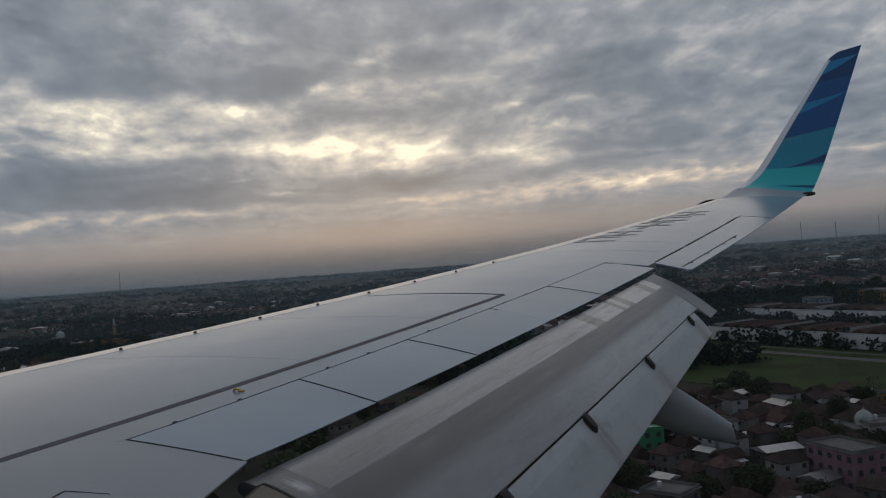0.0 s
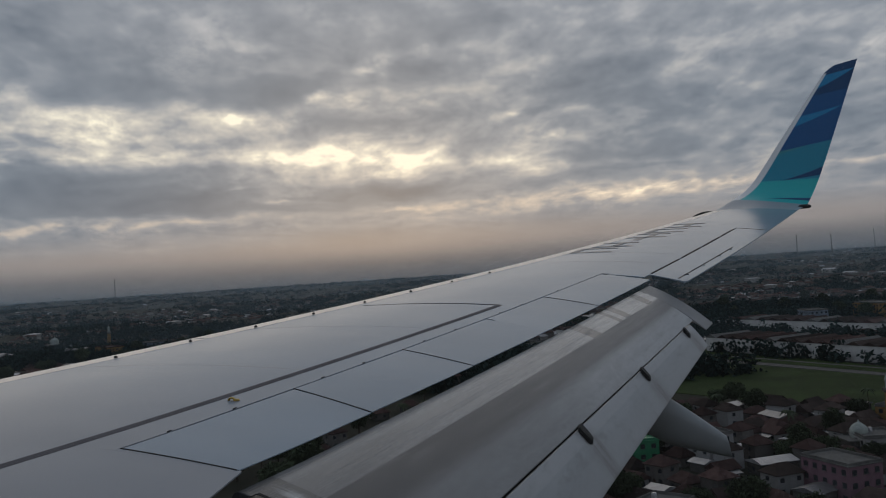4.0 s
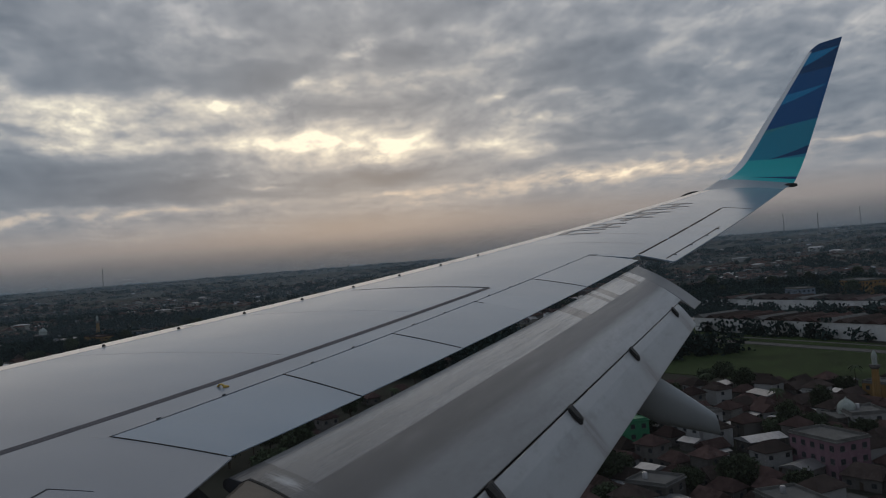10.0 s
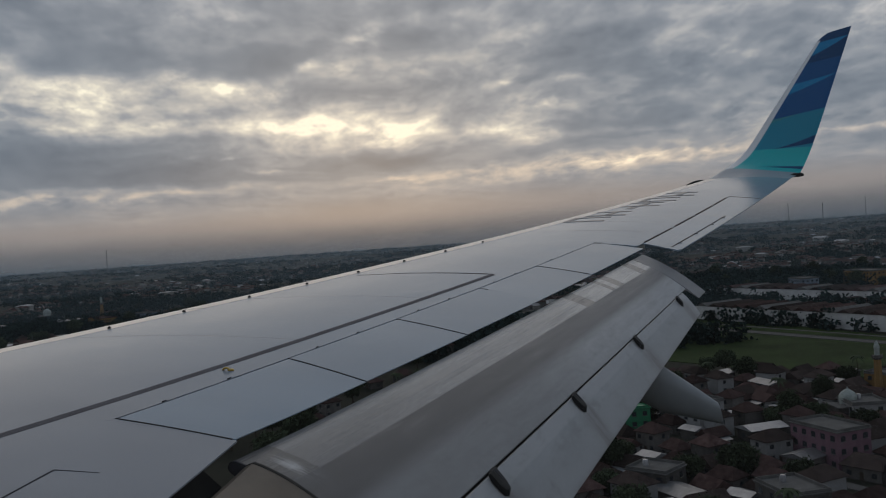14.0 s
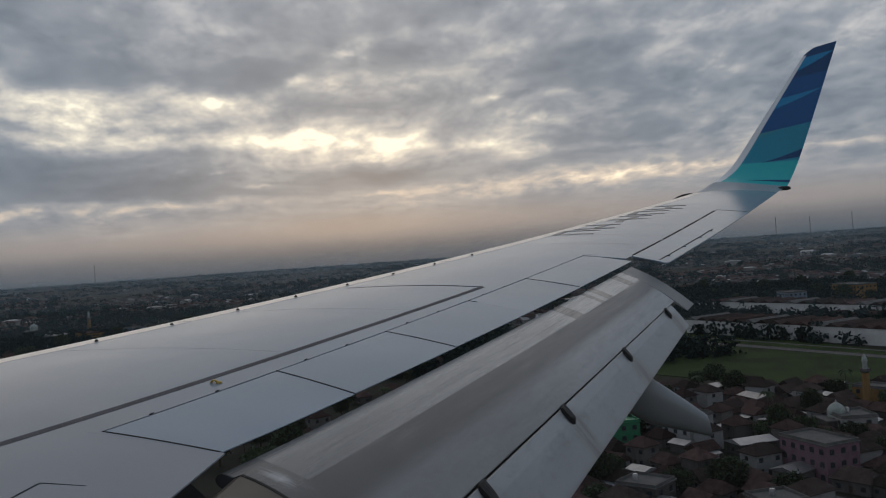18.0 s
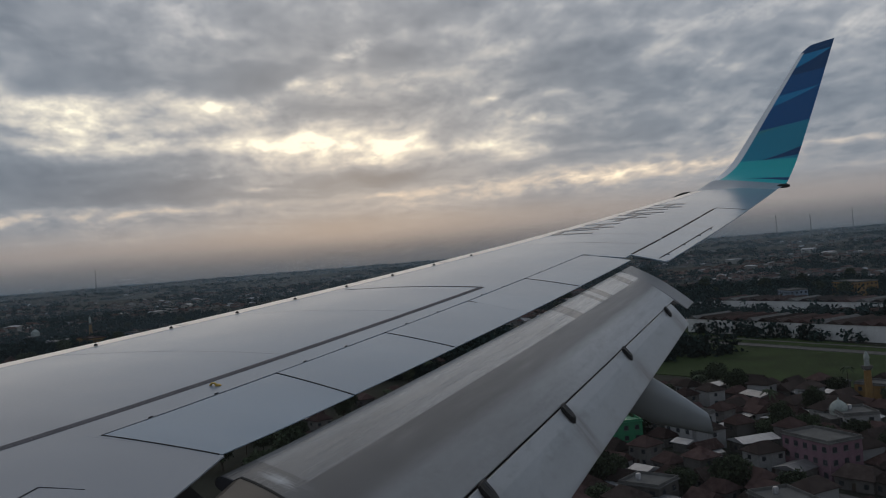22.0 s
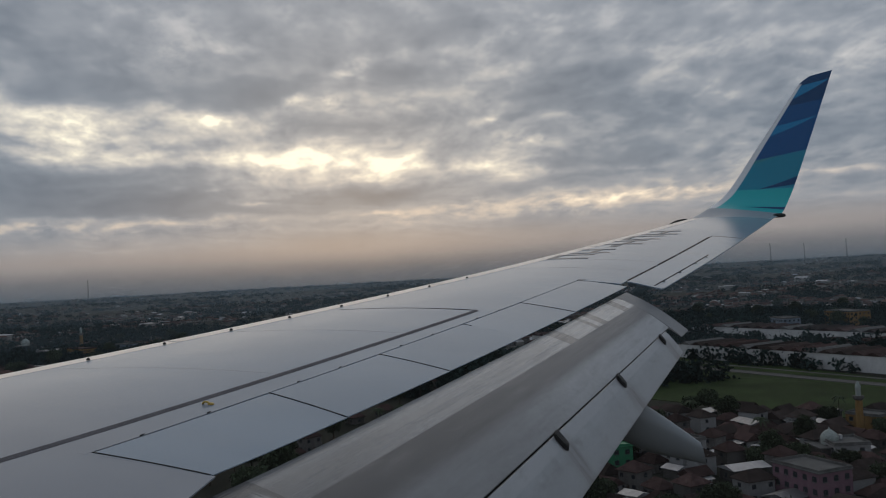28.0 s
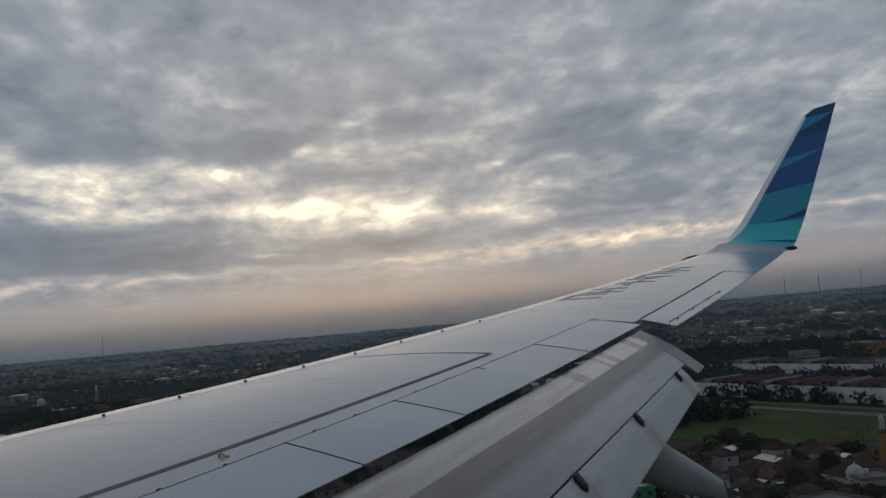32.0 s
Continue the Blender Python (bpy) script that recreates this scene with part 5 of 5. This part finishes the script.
scatter(235, -18, 12, 112, 262, 4.0, add_house)
scatter(55, -16, 14, 440, 700, 6.0, add_house)
scatter(30, 14, 34, 180, 420, 6.0, add_tiled_house)
scatter(58, 24, 46, 400, 640, 6.0, add_house)
scatter(38, -18, 14, 520, 760, 3.0, add_tree)
scatter(50, 12, 36, 150, 420, 3.0, add_tree)
scatter(70, 20, 46, 430, 800, 3.0, add_tree)
scatter(80, -18, 12, 110, 270, 2.0, add_small_tree)


# ---- the far town and woods
def far_points(count, b0, b1, r0, r1, seed):
    rnd = random.Random(seed)
    out = []
    while len(out) < count:
        b, r = rnd.uniform(b0, b1), 1 / rnd.uniform(1 / r1, 1 / r0)
        x, y = polar(b, r)
        # quarters of the town: houses gather, woods lie between
        if noise.noise(Vector((x * 0.004, y * 0.004, seed % 3))) + 0.25 * noise.noise(Vector((x * 0.02, y * 0.02, 9))) > (0.0 if seed < 10 else -0.08) and not blocked(x, y):
            out.append((x, y, r, rnd))
    return out


def far_houses(name, count, seed, wall, roof, label, tall, size=1.0, r1=3200):
    body, top_v = ([], []), ([], [])
    for x, y, r, rnd in far_points(count, -20, 50, 430, r1, seed):
        w, d, h, a = rnd.uniform(6, 15) * size, rnd.uniform(6, 10) * size, rnd.uniform(3, 4) * (tall if rnd.random() < 0.25 else 1), rnd.uniform(0, 3.2)
        for data, (v, f) in ((body, box_data(-w / 2, -d / 2, -1, w / 2, d / 2, h)), (top_v, hip_roof(w, d, h, rnd.uniform(1.2, 2.8), 0.5, rnd.choice((1.0, 0.4))))):
            k = len(data[0])
            data[0].extend((x + p * math.cos(a) - q * math.sin(a), y + p * math.sin(a) + q * math.cos(a), z + rise(1.5 * r) - 1) for p, q, z in v)
            data[1].extend(tuple(i + k for i in t) for t in f)
    far = tagged(put(name, mesh_of(name, *body, wall)), label, "houses", "", "stuff")
    put("roofs", mesh_of("roofs", *top_v, roof), far)["kind"] = "stuff"


FAR_TILE = material("far_tile_roofs", (0.070, 0.040, 0.033), 0.9, 0.0, 0.3, 0.05, (1, 1, 1), 0.0, None, 0.0, 0.5, gloss=0.05)
FAR_METAL = material("far_metal_roofs", (0.24, 0.24, 0.25), 0.6, 0.0, 0.3, 0.05, (1, 1, 1), 0.0, None, 0.0, 0.5)
FAR_WALL = material("far_plaster_walls", (0.19, 0.178, 0.165), 0.9, 0.0, 0.3, 0.05, (1, 1, 1), 0.0, None, 0.0, 0.5, gloss=0.05)
FAR_HALL = material("far_pale_walls", (0.30, 0.285, 0.265), 0.9, 0.0, 0.3, 0.05, (1, 1, 1), 0.0, None, 0.0, 0.4, gloss=0.05)
FAR_LEAF = material("far_dark_leaves", (0.020, 0.034, 0.031), 0.9, 0.0, 0.35, 0.01, (1, 1, 1), 0.0, None, 0.0, 0.10, gloss=0.02)
far_houses("far_town", 4200, 4, FAR_WALL, FAR_TILE, "far houses with red-brown roofs among trees", 2.0)
far_houses("far_halls", 110, 5, FAR_HALL, FAR_METAL, "far pale halls and blocks among the trees", 2.4, 2.1, 1500)
far_houses("far_sheds", 520, 7, FAR_WALL, FAR_METAL, "far sheds with pale metal roofs", 1.3)

verts, faces = [], []
rnd = random.Random(31)
for seed, count, r0, r1 in ((12, 4200, 320, 800), (15, 8000, 560, 3200)):
    for x, y, r, q in far_points(count, -22, 52, r0, r1, seed):
        h, w = rnd.uniform(5, 11) * (1.5 if rnd.random() < 0.06 else 1) / (1 + max(0, r - 1000) / 1500), rnd.uniform(2.5, 5.0) * (1 + r / 900)
        for _ in range(40 if r < 800 else 24):
            p = Vector((x + rnd.gauss(0, w * 0.42), y + rnd.gauss(0, w * 0.42), h * rnd.uniform(0.05, 1.0) ** 1.3 + rise(1.5 * r)))
            s = rnd.uniform(0.6, 1.3) * (1.0 + r / 1100)
            t = Euler((rnd.uniform(-1.3, 1.3), rnd.uniform(-1.3, 1.3), rnd.uniform(0, 6.3))).to_matrix()
            k = len(verts)
            verts += [p + t @ Vector((-s, 0, 0)), p + t @ Vector((0, -s * 0.7, 0.2 * s)), p + t @ Vector((s, 0, 0)), p + t @ Vector((0, s * 0.7, 0.2 * s))]
            faces.append((k, k + 1, k + 2, k + 3))
tagged(put("far_woods", mesh_of("far_woods", verts, faces, FAR_LEAF)), "dark green trees spread over the far plain", "trees", "", "stuff")


# ---- evening mist over the plain: distance haze built as thin tinted veils that the sky lights
def mist(reach, height, share):
    m = bpy.data.materials.new("evening_mist")
    m.use_nodes = True
    n = Nodes(m.node_tree)
    sep = n.tree.nodes.new("ShaderNodeSeparateXYZ")
    at = n.add("ShaderNodeTexCoord", "Object")
    n.tree.links.new(at, sep.inputs[0])
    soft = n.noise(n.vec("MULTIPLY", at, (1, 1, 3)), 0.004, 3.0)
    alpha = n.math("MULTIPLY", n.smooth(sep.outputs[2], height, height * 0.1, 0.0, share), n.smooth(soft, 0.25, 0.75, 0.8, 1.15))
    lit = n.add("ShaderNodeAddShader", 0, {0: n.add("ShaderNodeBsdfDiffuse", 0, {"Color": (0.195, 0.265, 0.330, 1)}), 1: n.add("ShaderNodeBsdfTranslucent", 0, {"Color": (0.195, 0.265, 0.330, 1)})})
    mixed = n.add("ShaderNodeMixShader", 0, {0: alpha, 1: n.add("ShaderNodeBsdfTransparent", 0), 2: lit})
    out = n.tree.nodes.new("ShaderNodeOutputMaterial")
    n.tree.links.new(mixed, out.inputs["Surface"])
    v, f = [], []
    for i in range(41):
        x, y = polar(-30 + 90 * i / 40, reach)
        v += [(x, y, 0), (x, y, height)]
        if i:
            f.append((2 * i - 2, 2 * i, 2 * i + 1, 2 * i - 1))
    ob = tagged(put("mist_backdrop", mesh_of("mist_backdrop", v, f, m, True)), "thin grey evening mist over the far plain", "mist", "", "structure")


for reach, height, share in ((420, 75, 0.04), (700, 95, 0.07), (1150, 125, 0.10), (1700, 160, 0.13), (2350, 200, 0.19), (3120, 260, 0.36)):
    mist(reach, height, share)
